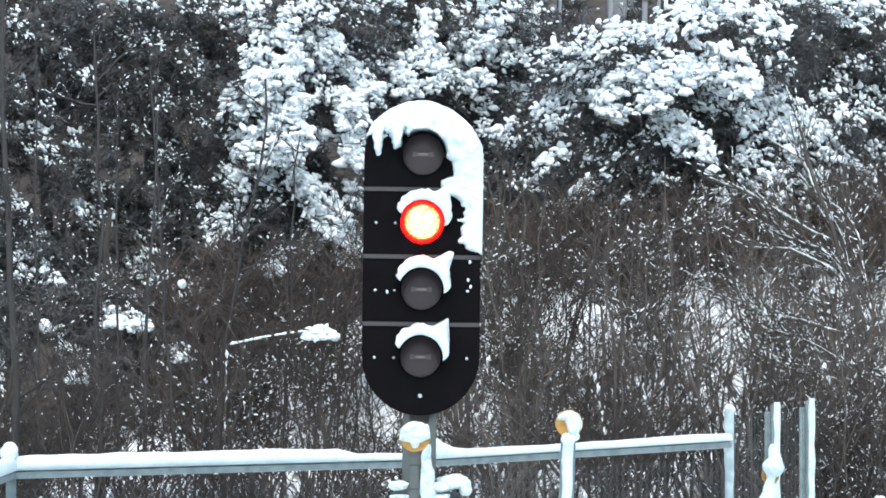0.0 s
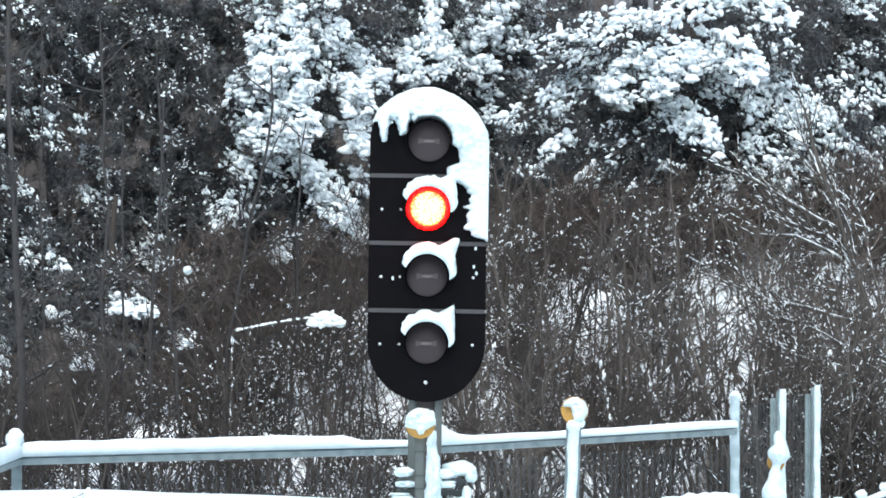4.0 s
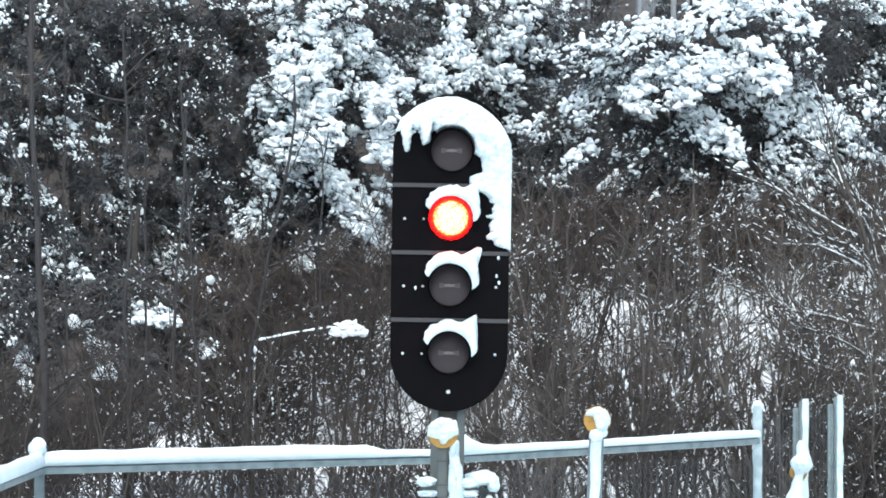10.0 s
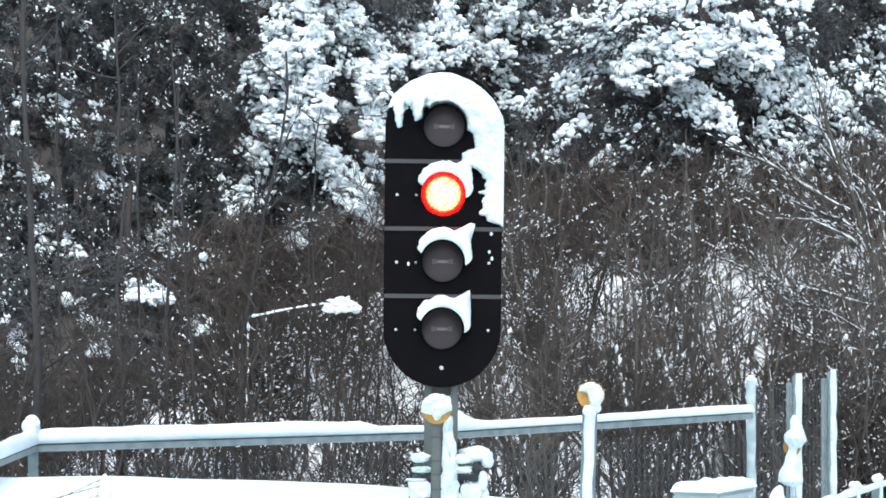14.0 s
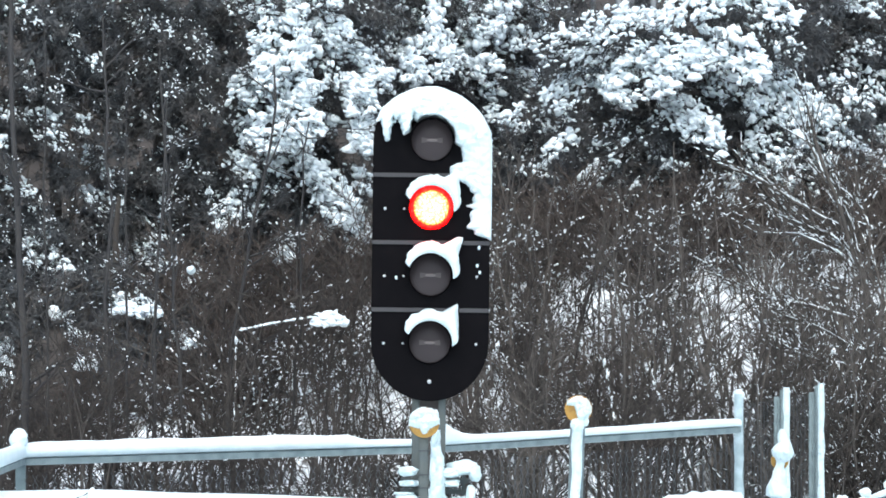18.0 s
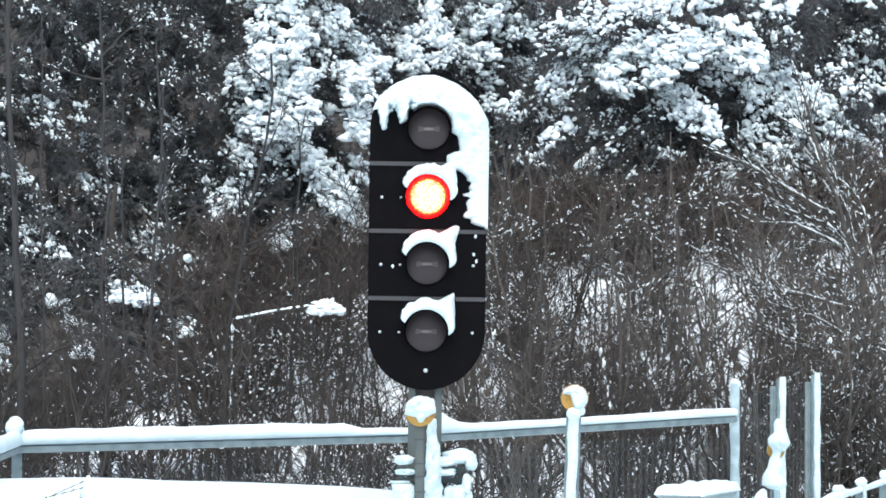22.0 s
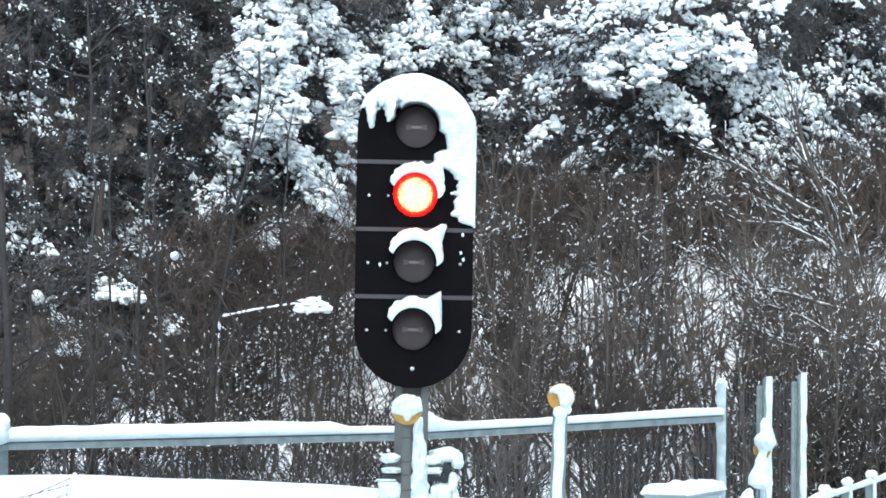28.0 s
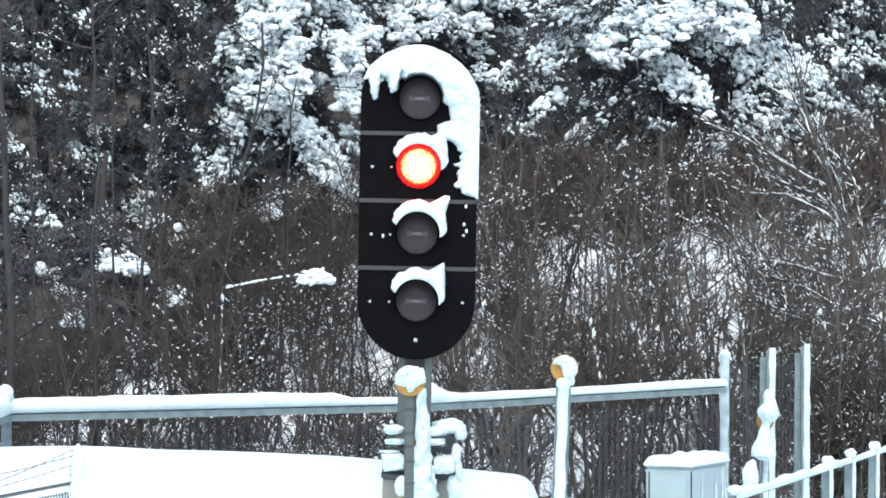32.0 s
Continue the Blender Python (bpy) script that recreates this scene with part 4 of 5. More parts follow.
def build_signal():
    ob = thing("railway_signal", SIG, "black four-lamp railway signal on a steel mast, red lamp lit", "railway signal")
    part("shield", stadium(HALF, LAMPS[3], LAMPS[0] - 0.012, 0.012), BLACK_PAINT, ob, "black painted backing shield")
    for x in (-0.062, 0.062):
        part("mast_channel", box((0.036, 0.06, 2.05), (x, 0.07, 1.02)), MAST_STEEL, ob, "grey steel channel")
    part("mast_web", box((0.088, 0.012, 2.05), (0, 0.094, 1.02), 0.002), WEB_STEEL, ob, "brownish web, darkened for the shade of its recess")
    for i in range(3):
        part("joint_strip", box((HALF * 2 - 0.002, 0.006, 0.02), (0, -0.0035, (LAMPS[i] + LAMPS[i + 1]) / 2 - 0.006), 0.0015), STRIP_STEEL, ob, "dull grey joint strip")
    for i, z in enumerate(LAMPS):
        m = pose(0, -0.004, z)
        part("hood", hood(0.104, 0.1), BLACK_PAINT, ob, "black visor", at=m)
        ring = bmesh.new()
        bmesh.ops.create_cone(ring, cap_ends=False, segments=40, radius1=0.104, radius2=0.099, depth=0.014)
        ring.transform(pose(0, -0.007, 0, 90))
        part("bezel", ring, BLACK_PAINT, ob, at=m)
        # the lit lens is wider than the others: its red rim imitates the glare
        part("lens", dome(0.1032 if i == 1 else 0.098, 0.04 if i == 1 else 0.022), RED if i == 1 else LENS, ob, "lit red lens" if i == 1 else "unlit dark glass lens", at=m @ pose(0, -0.006, 0))
        if i != 1:
            # a bow of reflected light, added as a pale shape just before the glass
            glint = bmesh.new()
            for side in (-1, 1):
                rows = [[glint.verts.new((side * u, 0.021 * (u / 0.098) ** 2, k * (0.005 + 0.17 * u))) for k in (-1, 0, 1)] for u in (0.0, 0.015, 0.03, 0.05)]
                for p, q in zip(rows[:-1], rows[1:]):
                    for k in (0, 1):
                        glint.faces.new((p[k], p[k + 1], q[k + 1], q[k]))
            part("lens_reflection", glint, REFLEX, ob, "faint grey bow-shaped reflection, laid as a shape on the glass", at=m @ pose(0, -0.0295, 0))
            # the highlight's brighter middle, added as a flat pale ellipse on the lens
            core_glint = dome(0.026, 0.004, 3, 16)
            core_glint.transform(Matrix.Diagonal((1, 1, 0.3, 1)))
            part("core_glint", core_glint, CORE_GLINT, ob, "pale highlight in the middle of the glass, laid on as a shape", at=m @ pose(0, -0.0297, 0))
        for x in (-0.219, -0.128, 0.219):
            if i == 0 and x < 0.2:
                continue
            b = dome(0.0072 if abs(x) > 0.2 else 0.006, 0.006, 3, 12)
            part("bolt", b, BOLT, ob, "pale bolt head", at=pose(x, -0.001, z - 0.006))
    part("bolt", dome(0.01, 0.007, 3, 12), BOLT, ob, "pale bolt head", at=pose(0, -0.001, LAMPS[3] - 0.186))
    for side in (-1, 1):
        foot = part("junction_box", box((0.092, 0.16, 1.1), (side * 0.128 + 0.03, 0.03, 0.55), 0.008), BEIGE, ob, "beige junction box")
        part("lid", box((0.108, 0.175, 0.022), (side * 0.128 + 0.03, 0.03, 1.112), 0.004), MAST_STEEL, foot, "grey lid")
        part("clamp", box((0.1, 0.12, 0.07), (side * 0.128 + 0.03, 0.045, 1.16), 0.006), MAST_STEEL, foot, "grey steel clamp")
    for z in (1.235, 1.285):
        part("bracket", box((0.32, 0.05, 0.024), (0.03, 0.03, z), 0.003), MAST_STEEL, ob, "grey steel bracket")
    cable = Soup()
    tube(cable, [(-0.055, -0.07, 1.08), (-0.05, -0.075, 1.0), (-0.035, -0.075, 0.93), (-0.03, -0.06, 0.8)], [0.008] * 4, 8)
    part("earth_cable", cable.mesh("earth_cable", CABLE), parent=ob, label="yellow-green earth cable")
    for x in (-0.1, 0.17):
        part("bracket_stay", box((0.018, 0.04, 0.12), (x, 0.035, 1.25), 0.003), MAST_STEEL, ob)


build_signal()


# ---- snow lying on things ----
def snow_thing(name, me_or_bm, label, m=None, group="snow on the signal"):
    if isinstance(me_or_bm, bmesh.types.BMesh):
        me = bpy.data.meshes.new(name)
        me_or_bm.to_mesh(me)
        me_or_bm.free()
        me.materials.append(SNOW)
    else:
        me = me_or_bm
    ob = new(name, me)
    if m is not None:
        ob.matrix_basis = m
    return tagged(ob, label, "snow", group)


def hood_snow(z, seed, horn=0.07):
    """A curved cap on a visor, thicker on one side and drawn up to a point there."""
    s = Soup()
    na, ny, rad = 64, 10, 0.109
    v = []
    for i, a in enumerate(np.linspace(radians(-8), radians(158), na)):
        t = (a + radians(8)) / radians(166)
        deg = math.degrees(a)
        body = float(np.interp(deg, [-8, 2, 20, 50, 90, 120, 140, 154, 158], [0.006, 0.026, 0.04, 0.048, 0.05, 0.046, 0.04, 0.026, 0.008])) * (1 + 0.14 * noise.noise(Vector((t * 7, seed, 0))) + 0.16 * noise.noise(Vector((t * 20, seed, 4))))
        peak = horn * float(np.interp(deg, [22, 36, 47, 55, 60, 68], [0, 0.22, 0.6, 1.0, 0.4, 0])) * (1 + 0.3 * noise.noise(Vector((t * 25, seed, 2))))
        c, sn = math.cos(a), math.sin(a)
        for j in range(ny):
            u = j / (ny - 1)
            y = -0.108 * u * (0.75 + 0.25 * sn) - 0.006
            r = rad - 0.003 + (body + peak * (1 - 0.7 * u)) * math.sqrt(max(0.0, 1 - max(0, (u - 0.6) / 0.4) ** 2)) * (1 + 0.2 * noise.noise(Vector((t * 9, u * 4, seed))))
            v.append((r * c, y, r * sn))
        v.append((rad * 0.985 * c, -0.108 * (0.75 + 0.25 * sn) - 0.003, rad * 0.985 * sn))
        v.append((rad * 0.985 * c, -0.004, rad * 0.985 * sn))
    w, f = ny + 2, []
    for i in range(na - 1):
        for j in range(w):
            p, q = i * w + j, i * w + (j + 1) % w
            f += [(p, q, q + w), (p, q + w, p + w)]
    s.add(v, f)
    return snow_thing("visor_snow", s.mesh("visor_snow", SNOW), "wet snow cap clinging to a signal visor", SIG @ pose(0, -0.004, z))


for i, (z, hn) in enumerate(zip(LAMPS[1:], (0.08, 0.085, 0.06))):
    hood_snow(z, i * 3.7 + 1, hn)


def shield_snow():
    """Snow plastered over the shield's head and down one edge."""
    step = 0.004
    xs, zs = np.arange(-0.29, 0.291, step), np.arange(-0.5, 0.33, step)
    depth = np.zeros((len(zs), len(xs)))
    for i, z in enumerate(zs):
        for j, x in enumerate(xs):
            n1 = noise.noise(Vector((x * 18, z * 18, 1.0)))
            n2 = noise.noise(Vector((x * 45, z * 45, 5.0)))
            n3 = noise.noise(Vector((x * 16, z * 38, 9.0)))
            bear = math.degrees(math.atan2(max(0.0, z + 0.012), x))
            out = float(np.interp(bear, [0, 12, 28, 55, 85, 120, 145, 180], [0.284, 0.282, 0.27, 0.258, 0.264, 0.272, 0.284, 0.284])) - math.hypot(x, max(0.0, z + 0.012)) - 0.004 * n1
            inner = math.hypot(x, z) - 0.106
            if x < 0.09:
                low = z - 0.1 * max(0.0, min(1.0, (-0.02 - x) / 0.06)) - (-0.02 if x > -0.02 else -0.02 * max(0.0, 1 - (-0.02 - x) / 0.06)) + 0.1 * math.exp(-(abs(x + 0.215) / 0.021) ** 4) + 0.085 * math.exp(-(abs(x + 0.122) / 0.024) ** 4) + 0.02 * math.exp(-((x + 0.165) / 0.012) ** 2) - 0.02 * n1 - 0.034 * n2
            else:
                edge = np.interp(z, [-0.5, -0.46, -0.44, -0.35, -0.25, -0.205, -0.175, -0.125, -0.1, -0.03, 0.0], [0.29, 0.26, 0.2, 0.185, 0.19, 0.17, 0.07, 0.08, 0.15, 0.14, 0.09]) - 3 * max(0.0, z) + 0.03 * n1 * (z < -0.1) + 0.035 * n3 * (z < -0.15)
                low = (x - edge) * 0.9
            f = min(out, 2.5 * inner, 1.3 * low)
            if f > 0:
                depth[i, j] = (0.012 + float(np.interp(z, [-0.3, -0.1, 0.1], [0.035, 0.07, 0.09])) * min(1.0, f / 0.055) ** 0.6) * (1 + 0.3 * n1 + 0.2 * n2 + 0.12 * n3)
    s = Soup()
    ids, v, f = {}, [], []

    def vert(i, j):
        if (i, j) not in ids:
            ids[i, j] = len(v)
            v.append((xs[j], -0.002 - depth[i, j], zs[i]))
        return ids[i, j]

    for i in range(len(zs) - 1):
        for j in range(len(xs) - 1):
            if max(depth[i, j], depth[i + 1, j], depth[i, j + 1], depth[i + 1, j + 1]) > 0:
                a, b, c, d = vert(i, j), vert(i, j + 1), vert(i + 1, j + 1), vert(i + 1, j)
                f += [(a, b, c), (a, c, d)]
    s.add(v, f)
    return snow_thing("snow_crust", s.mesh("snow_crust", SNOW), "thick wet snow over the rounded top of the signal", SIG @ pose(0, 0, LAMPS[0]))


shield_snow()


def blob(name, centre, size, label, seed, group="snow lumps", rough=0.24, square=1.0):
    v, f = ball(4)
    v = np.sign(v) * np.abs(v) ** square
    bulge = 1 + rough * np.array([noise.noise(Vector(p * 1.6) + Vector((seed * 3.1, 0, 0))) + 0.4 * noise.noise(Vector(p * 4.5) + Vector((seed, 5, 0))) for p in v])
    v = v * bulge[:, None] * np.array(size)
    return snow_thing(name, tri_mesh(name, v, f, ICY_SNOW if "snow lumps" in group or "frozen" in label else SNOW), label, pose(*centre), group)


def snow_on(centre, size, seed, label="lump of snow lodged on steel", group="snow lumps", square=1.0):
    return blob("snow_lump", centre, size, label, seed, group, 0.24, square)


def mast_snow():
    """Wet snow plastered in one ragged streak down the mast."""
    z = np.linspace(0.72, 1.533, 90)
    zs = [0.72, 1.023, 1.089, 1.169, 1.235, 1.294, 1.368, 1.461, 1.533]
    mid = np.interp(z, zs, [-0.072, -0.074, -0.077, -0.077, -0.082, -0.069, -0.069, -0.080, -0.074])
    half = np.interp(z, zs, [0.07, 0.064, 0.058, 0.05, 0.04, 0.033, 0.03, 0.026, 0.014])
    s, v, f, n = Soup(), [], [], 22
    for zi, xi, h in zip(z, mid, half):
        for k in range(n):
            a = 2 * math.pi * k / n
            q = 1 + 0.42 * noise.noise(Vector((math.cos(a) * 1.2, zi * 16, math.sin(a) * 1.2))) + 0.25 * noise.noise(Vector((math.cos(a) * 3, zi * 45, math.sin(a) * 3)))
            v.append((xi + h * q * math.cos(a), 23.84 + 0.07 * q * math.sin(a), zi))
    for i in range(len(z) - 1):
        for k in range(n):
            a, b = i * n + k, i * n + (k + 1) % n
            f += [(a, b, b + n), (a, b + n, a + n)]
    top = (len(z) - 1) * n
    for k in range(1, n - 1):
        f.append((top, top + k, top + k + 1))
    s.add(v, f)
    snow_thing("snow_streak", s.mesh("snow_streak", ICY_SNOW), "ragged wet snow plastered down the signal mast")


mast_snow()
for x, z in ((0.119, LAMPS[2] + 0.044), (0.131, LAMPS[2] + 0.012), (0.128, LAMPS[1] - 0.19), (-0.265, LAMPS[2] - 0.012)):
    snow_on((x, 23.992, z), (0.006, 0.006, 0.009), int(x * 100) + int(z * 10), "small fleck of snow stuck to the signal shield", "snow on the signal")
snow_on((0.045, 23.9, 1.353), (0.082, 0.08, 0.036), 1, "rounded snow pillow on the signal bracket")
snow_on((0.107, 23.87, 1.328), (0.03, 0.06, 0.04), 2, "snow drooping off the end of a bracket")
snow_on((-0.019, 23.86, 1.331), (0.055, 0.06, 0.026), 3, "snow drawn out between mast and bracket")
snow_on((-0.011, 23.86, 1.283), (0.045, 0.06, 0.016), 7, "strip of snow on a bracket", square=0.7)
snow_on((0.035, 23.86, 1.174), (0.05, 0.09, 0.042), 71, "snow caked over a junction box", square=0.45)
snow_on((-0.216, 23.86, 1.188), (0.05, 0.09, 0.042), 8, "snow caked over a junction box", square=0.45)
snow_on((0.085, 23.85, 1.215), (0.02, 0.06, 0.06), 9, "ragged snow down the side of a junction box", square=0.8)
snow_on((0.096, 23.85, 1.146), (0.018, 0.06, 0.05), 10, "ragged snow down the side of a junction box", square=0.8)
snow_on((0.077, 23.85, 1.066), (0.03, 0.06, 0.06), 73, "ragged snow down the side of a junction box", square=0.8)
snow_on((-0.211, 23.9, 1.337), (0.045, 0.06, 0.022), 74, "wedge of snow on a bracket", square=0.8)
snow_on((-0.205, 23.9, 1.281), (0.045, 0.06, 0.014), 75, "strip of snow on a bracket", square=0.6)
snow_on((-0.232, 23.88, 1.234), (0.045, 0.06, 0.005), 77, "thin line of snow on a bracket", square=0.6)
snow_on((-0.170, 23.8, 1.075), (0.03, 0.05, 0.045), 76, "snow caked at the foot of the signal", square=0.7)


# ---- marker posts with round yellow reflectors ----
def disc_snow(centre, radius, seed, at, edge, reach=0.99):
    """Snow stuck to a round reflector above a ragged lower edge (both in radii)."""
    n = 44
    line = np.linspace(-1.12, 1.12, n)
    v, f = [], []
    for z in line:
        for x in line:
            rag = noise.noise(Vector((x * 3, z * 3, seed))) + 0.5 * noise.noise(Vector((x * 8, z * 8, seed)))
            room = min(reach + 0.05 * rag - math.hypot(x, z), z - float(np.interp(x, at, edge)) - 0.16 * rag)
            deep = 0.006 + 0.03 * min(1.0, room / 0.35) ** 0.6 * (1 + 0.5 * rag) if room > 0 else -0.004
            v.append((x * radius, -deep, z * radius))
    for i in range(n - 1):
        for j in range(n - 1):
            q = (i * n + j, i * n + j + 1, i * n + n + j + 1, i * n + n + j)
            if max(-v[k][1] for k in q) > 0:
                f += [(q[0], q[1], q[2]), (q[0], q[2], q[3])]
    s = Soup()
    s.add(v, f)
    snow_thing("snow_cake", s.mesh("snow_cake", ICY_SNOW), "snow stuck over part of a yellow reflector", pose(*centre), "snow on marker posts")


def marker_post(top, foot, radius, width, label, seed, coated):
    top, foot = Vector(top), Vector(foot)
    ob = thing("marker_post", Matrix.Translation(foot), label, "marker post", "marker posts")
    t = top - foot
    part("post", rod((0, 0, 0), t * 0.985, width / 2, sides=10) if coated else box((width, width, t.length * 0.985), (t.x / 2, 0, t.z * 0.49), 0.005), GALVANISED if coated else MAST_STEEL, ob, "grey steel post")
    disc = bmesh.new()
    bmesh.ops.create_cone(disc, cap_ends=True, segments=32, radius1=radius, radius2=radius, depth=0.03)
    bmesh.ops.bevel(disc, geom=disc.edges[:], offset=0.003, segments=1, affect="EDGES")
    disc.transform(Matrix.Translation(t) @ pose(0, -0.03, 0, 90))
    if not coated:
        for drop in (0.13, 0.24, 0.3, 0.37, 0.47):
            part("strap", box((width + 0.006, width + 0.006, 0.006), (t.x * (1 - drop / t.z), 0, t.z - drop), 0.001), SEAM, ob, "dark strap")
    part("reflector", disc, YELLOW, ob, "round yellow reflector")
    if coated:
        s = Soup()
        n = 14
        k = np.linspace(0.02, 0.97, n)
        pts = np.stack([t.x * k, np.full(n, -0.012 - 0.16 * width), t.z * k], 1)
        tube(s, pts + np.stack([0.003 * np.sin(k * 40), 0 * k, 0 * k], 1), width * (0.37 + 0.03 * np.sin(k * 63 + seed)), 10)
        snow_thing("snow_coat", s.mesh("snow_coat", ICY_SNOW), "thin snow coat frozen on a marker post", Matrix.Translation(foot), "snow on marker posts")
    return ob


marker_post((-0.129, 23.2, 1.602), (-0.137, 23.2, -0.021), 0.07, 0.045, "grey marker post with a snowy yellow reflector", 1, False)
disc_snow((-0.129, 23.155, 1.602), 0.07, 11, [-1.1, -0.75, -0.3, -0.12, 0.0, 0.14, 0.4, 0.75, 1.1], [-0.2, -0.28, -0.38, -0.7, -0.85, -0.72, -0.32, -0.2, -0.15])
snow_on((-0.079, 23.2, 1.635), (0.016, 0.02, 0.024), 114, "snow fleck beside a yellow reflector", "snow on marker posts")
marker_post((0.587, 23.6, 1.644), (0.529, 23.6, -0.015), 0.064, 0.07, "snow-coated marker post with a yellow reflector", 2, True)
disc_snow((0.587, 23.555, 1.644), 0.064, 12, [-1.1, -0.6, -0.3, -0.15, 0.0, 0.5, 0.8, 1.1], [0.35, 0.3, 0.22, -0.2, -0.95, -0.95, -0.5, 0.0], 0.94)
snow_on((0.583, 23.55, 1.575), (0.033, 0.03, 0.03), 113, "snow lodged under a yellow reflector", "snow on marker posts")
snow_on((0.622, 23.56, 1.585), (0.014, 0.02, 0.02), 115, "snow fleck beside a yellow reflector", "snow on marker posts")
marker_post((1.712, 26.5, 1.242), (1.721, 26.5, -0.112), 0.046, 0.04, "leaning marker post clogged with snow", 3, True)


def clogged_snow():
    """Two tapering lumps one above the other round a thin marker."""
    s = Soup()
    z = np.array([0, 0.02, 0.06, 0.1, 0.14, 0.175, 0.2, 0.22, 0.25, 0.3, 0.345, 0.37])
    rad = np.array([0.03, 0.062, 0.06, 0.045, 0.034, 0.022, 0.026, 0.05, 0.058, 0.036, 0.024, 0.01])
    x = np.array([0.0, 0, 0, 0.004, 0.01, 0.012, 0.012, 0.02, 0.03, 0.03, 0.026, 0.024])
    zz = np.linspace(0, 0.37, 36)
    tube(s, np.stack([np.interp(zz, z, x) + 0.003 * np.sin(zz * 70), 0 * zz, zz], 1), np.interp(zz, z, rad) * (1 + 0.07 * np.sin(zz * 55)), 16)
    snow_thing("snow_clog", s.mesh("snow_clog", ICY_SNOW), "snow clogged in two lumps round a yellow marker", pose((1.698, 26.42, 1.040)[0], 26.42, (1.698, 26.42, 1.040)[2]), "snow on marker posts")


clogged_snow()
snow_on((1.632, 26.4, 0.959), (0.04, 0.04, 0.08), 15, "snow lump hanging on the handrail", "snow on marker posts")


# ---- railing with snow along its top ----
RAIL_Z = 1.30
CORNERS = [(-2.45, 21.5), (-2.22, 25.98), (-0.1, 27.1), (1.64, 29.18)]


def along(points, z, profile, name, mat, steps=60, seed=0.0, wave=0.0, scale=None):
    """Sweeps a closed outline (across, up) along a level line."""
    s = Soup()
    (x0, y0), (x1, y1) = points
    d = np.array([x1 - x0, y1 - y0])
    d = d / np.linalg.norm(d)
    side = np.array([d[1], -d[0]])
    v = []
    for i in range(steps + 1):
        u = i / steps
        k = 1 if scale is None else scale(u)
        for a, b in profile:
            n = wave * noise.noise(Vector((u * 14 + seed, a * 20, b * 9)))
            kk = k * (1 + n)
            v.append((x0 + (x1 - x0) * u + side[0] * a, y0 + (y1 - y0) * u + side[1] * a, z + b * kk if b > 0 else z + b))
    w, f = len(profile), []
    for i in range(steps):
        for j in range(w):
            p, q = i * w + j, i * w + (j + 1) % w
            f += [(p, q, q + w), (p, q + w, p + w)]
    for j in range(1, w - 1):
        f += [(0, j, j + 1), (steps * w, steps * w + j + 1, steps * w + j)]
    s.add(v, f)
    return s.mesh(name, mat, mat is SNOW)


STEEL_BAR = [(0.01, -0.048), (0.03, -0.042), (0.03, -0.014), (0.012, -0.01), (0.012, -0.002), (-0.028, -0.002), (-0.028, -0.012), (0.0, -0.014)]
RIDGE = [(0.036 * math.cos(a), 0.07 * max(0.0, math.sin(a)) ** 0.55 - (0.004 if math.sin(a) < 0.01 else 0)) for a in np.linspace(-0.02, math.pi + 0.02, 16)]


def build_railing():
    ob = thing("railing", pose(0, 0, 0), "galvanised steel railing round a snowy yard", "railing")
    for k, pts in enumerate(zip(CORNERS[:-1], CORNERS[1:])):
        part("rail", along(pts, RAIL_Z, STEEL_BAR, "rail", GALVANISED, 4), parent=ob, label="galvanised top rail")
    for x, y in CORNERS[:3]:
        part("rail_post", box((0.05, 0.05, RAIL_Z - 0.01), (x, y + 0.03, (RAIL_Z - 0.01) / 2), 0.005), GALVANISED, ob, "galvanised post")
    fat = lambda u: np.interp(u, [0, 0.66, 0.78, 0.83, 1], [1.0, 1.0, 0.92, 0.5, 0.42])
    low = lambda u: np.interp(u, [0, 0.035, 0.055, 0.085, 0.13, 0.5, 0.9, 1], [1.6, 1.6, 1.15, 0.75, 0.55, 0.5, 0.58, 0.5])
    for pts, sc, sd in zip(zip(CORNERS[:-1], CORNERS[1:]), (lambda u: 1.0, fat, low), (3.0, 8.0, 13.0)):
        snow_thing("snow_ridge", along(pts, RAIL_Z, RIDGE, "snow_ridge", SNOW, 160, sd, 0.12, sc), "smooth ridge of snow on the railing", group="snow on railings")
    snow_on((-2.225, 25.95, RAIL_Z + 0.085), (0.046, 0.05, 0.055), 20, "snow cap on a railing corner", "snow on railings")


build_railing()


# ---- chain-link fence ----
def chain_link(a, b, z0, z1, cell=0.055, wire=0.0018):
    (x0, y0), (x1, y1) = a, b
    length = math.hypot(x1 - x0, y1 - y0)
    s = Soup()
    n = int(length / cell)
    h = int((z1 - z0) / cell)
    for i in range(n):
        for way in (0, 1):
            pts = []
            for j in range(h + 1):
                u = (i + (0.5 if (j + way) % 2 else 0.0) + 0.25) * cell / length
                pts.append((x0 + (x1 - x0) * u, y0 + (y1 - y0) * u + 0.002 * way, z0 + j * cell))
            tube(s, pts, [wire] * len(pts), 3)
    return s.mesh("mesh_panel", WIRE)


FENCE = [(1.66, 29.3), (1.98, 30.2), (2.23, 30.8)]


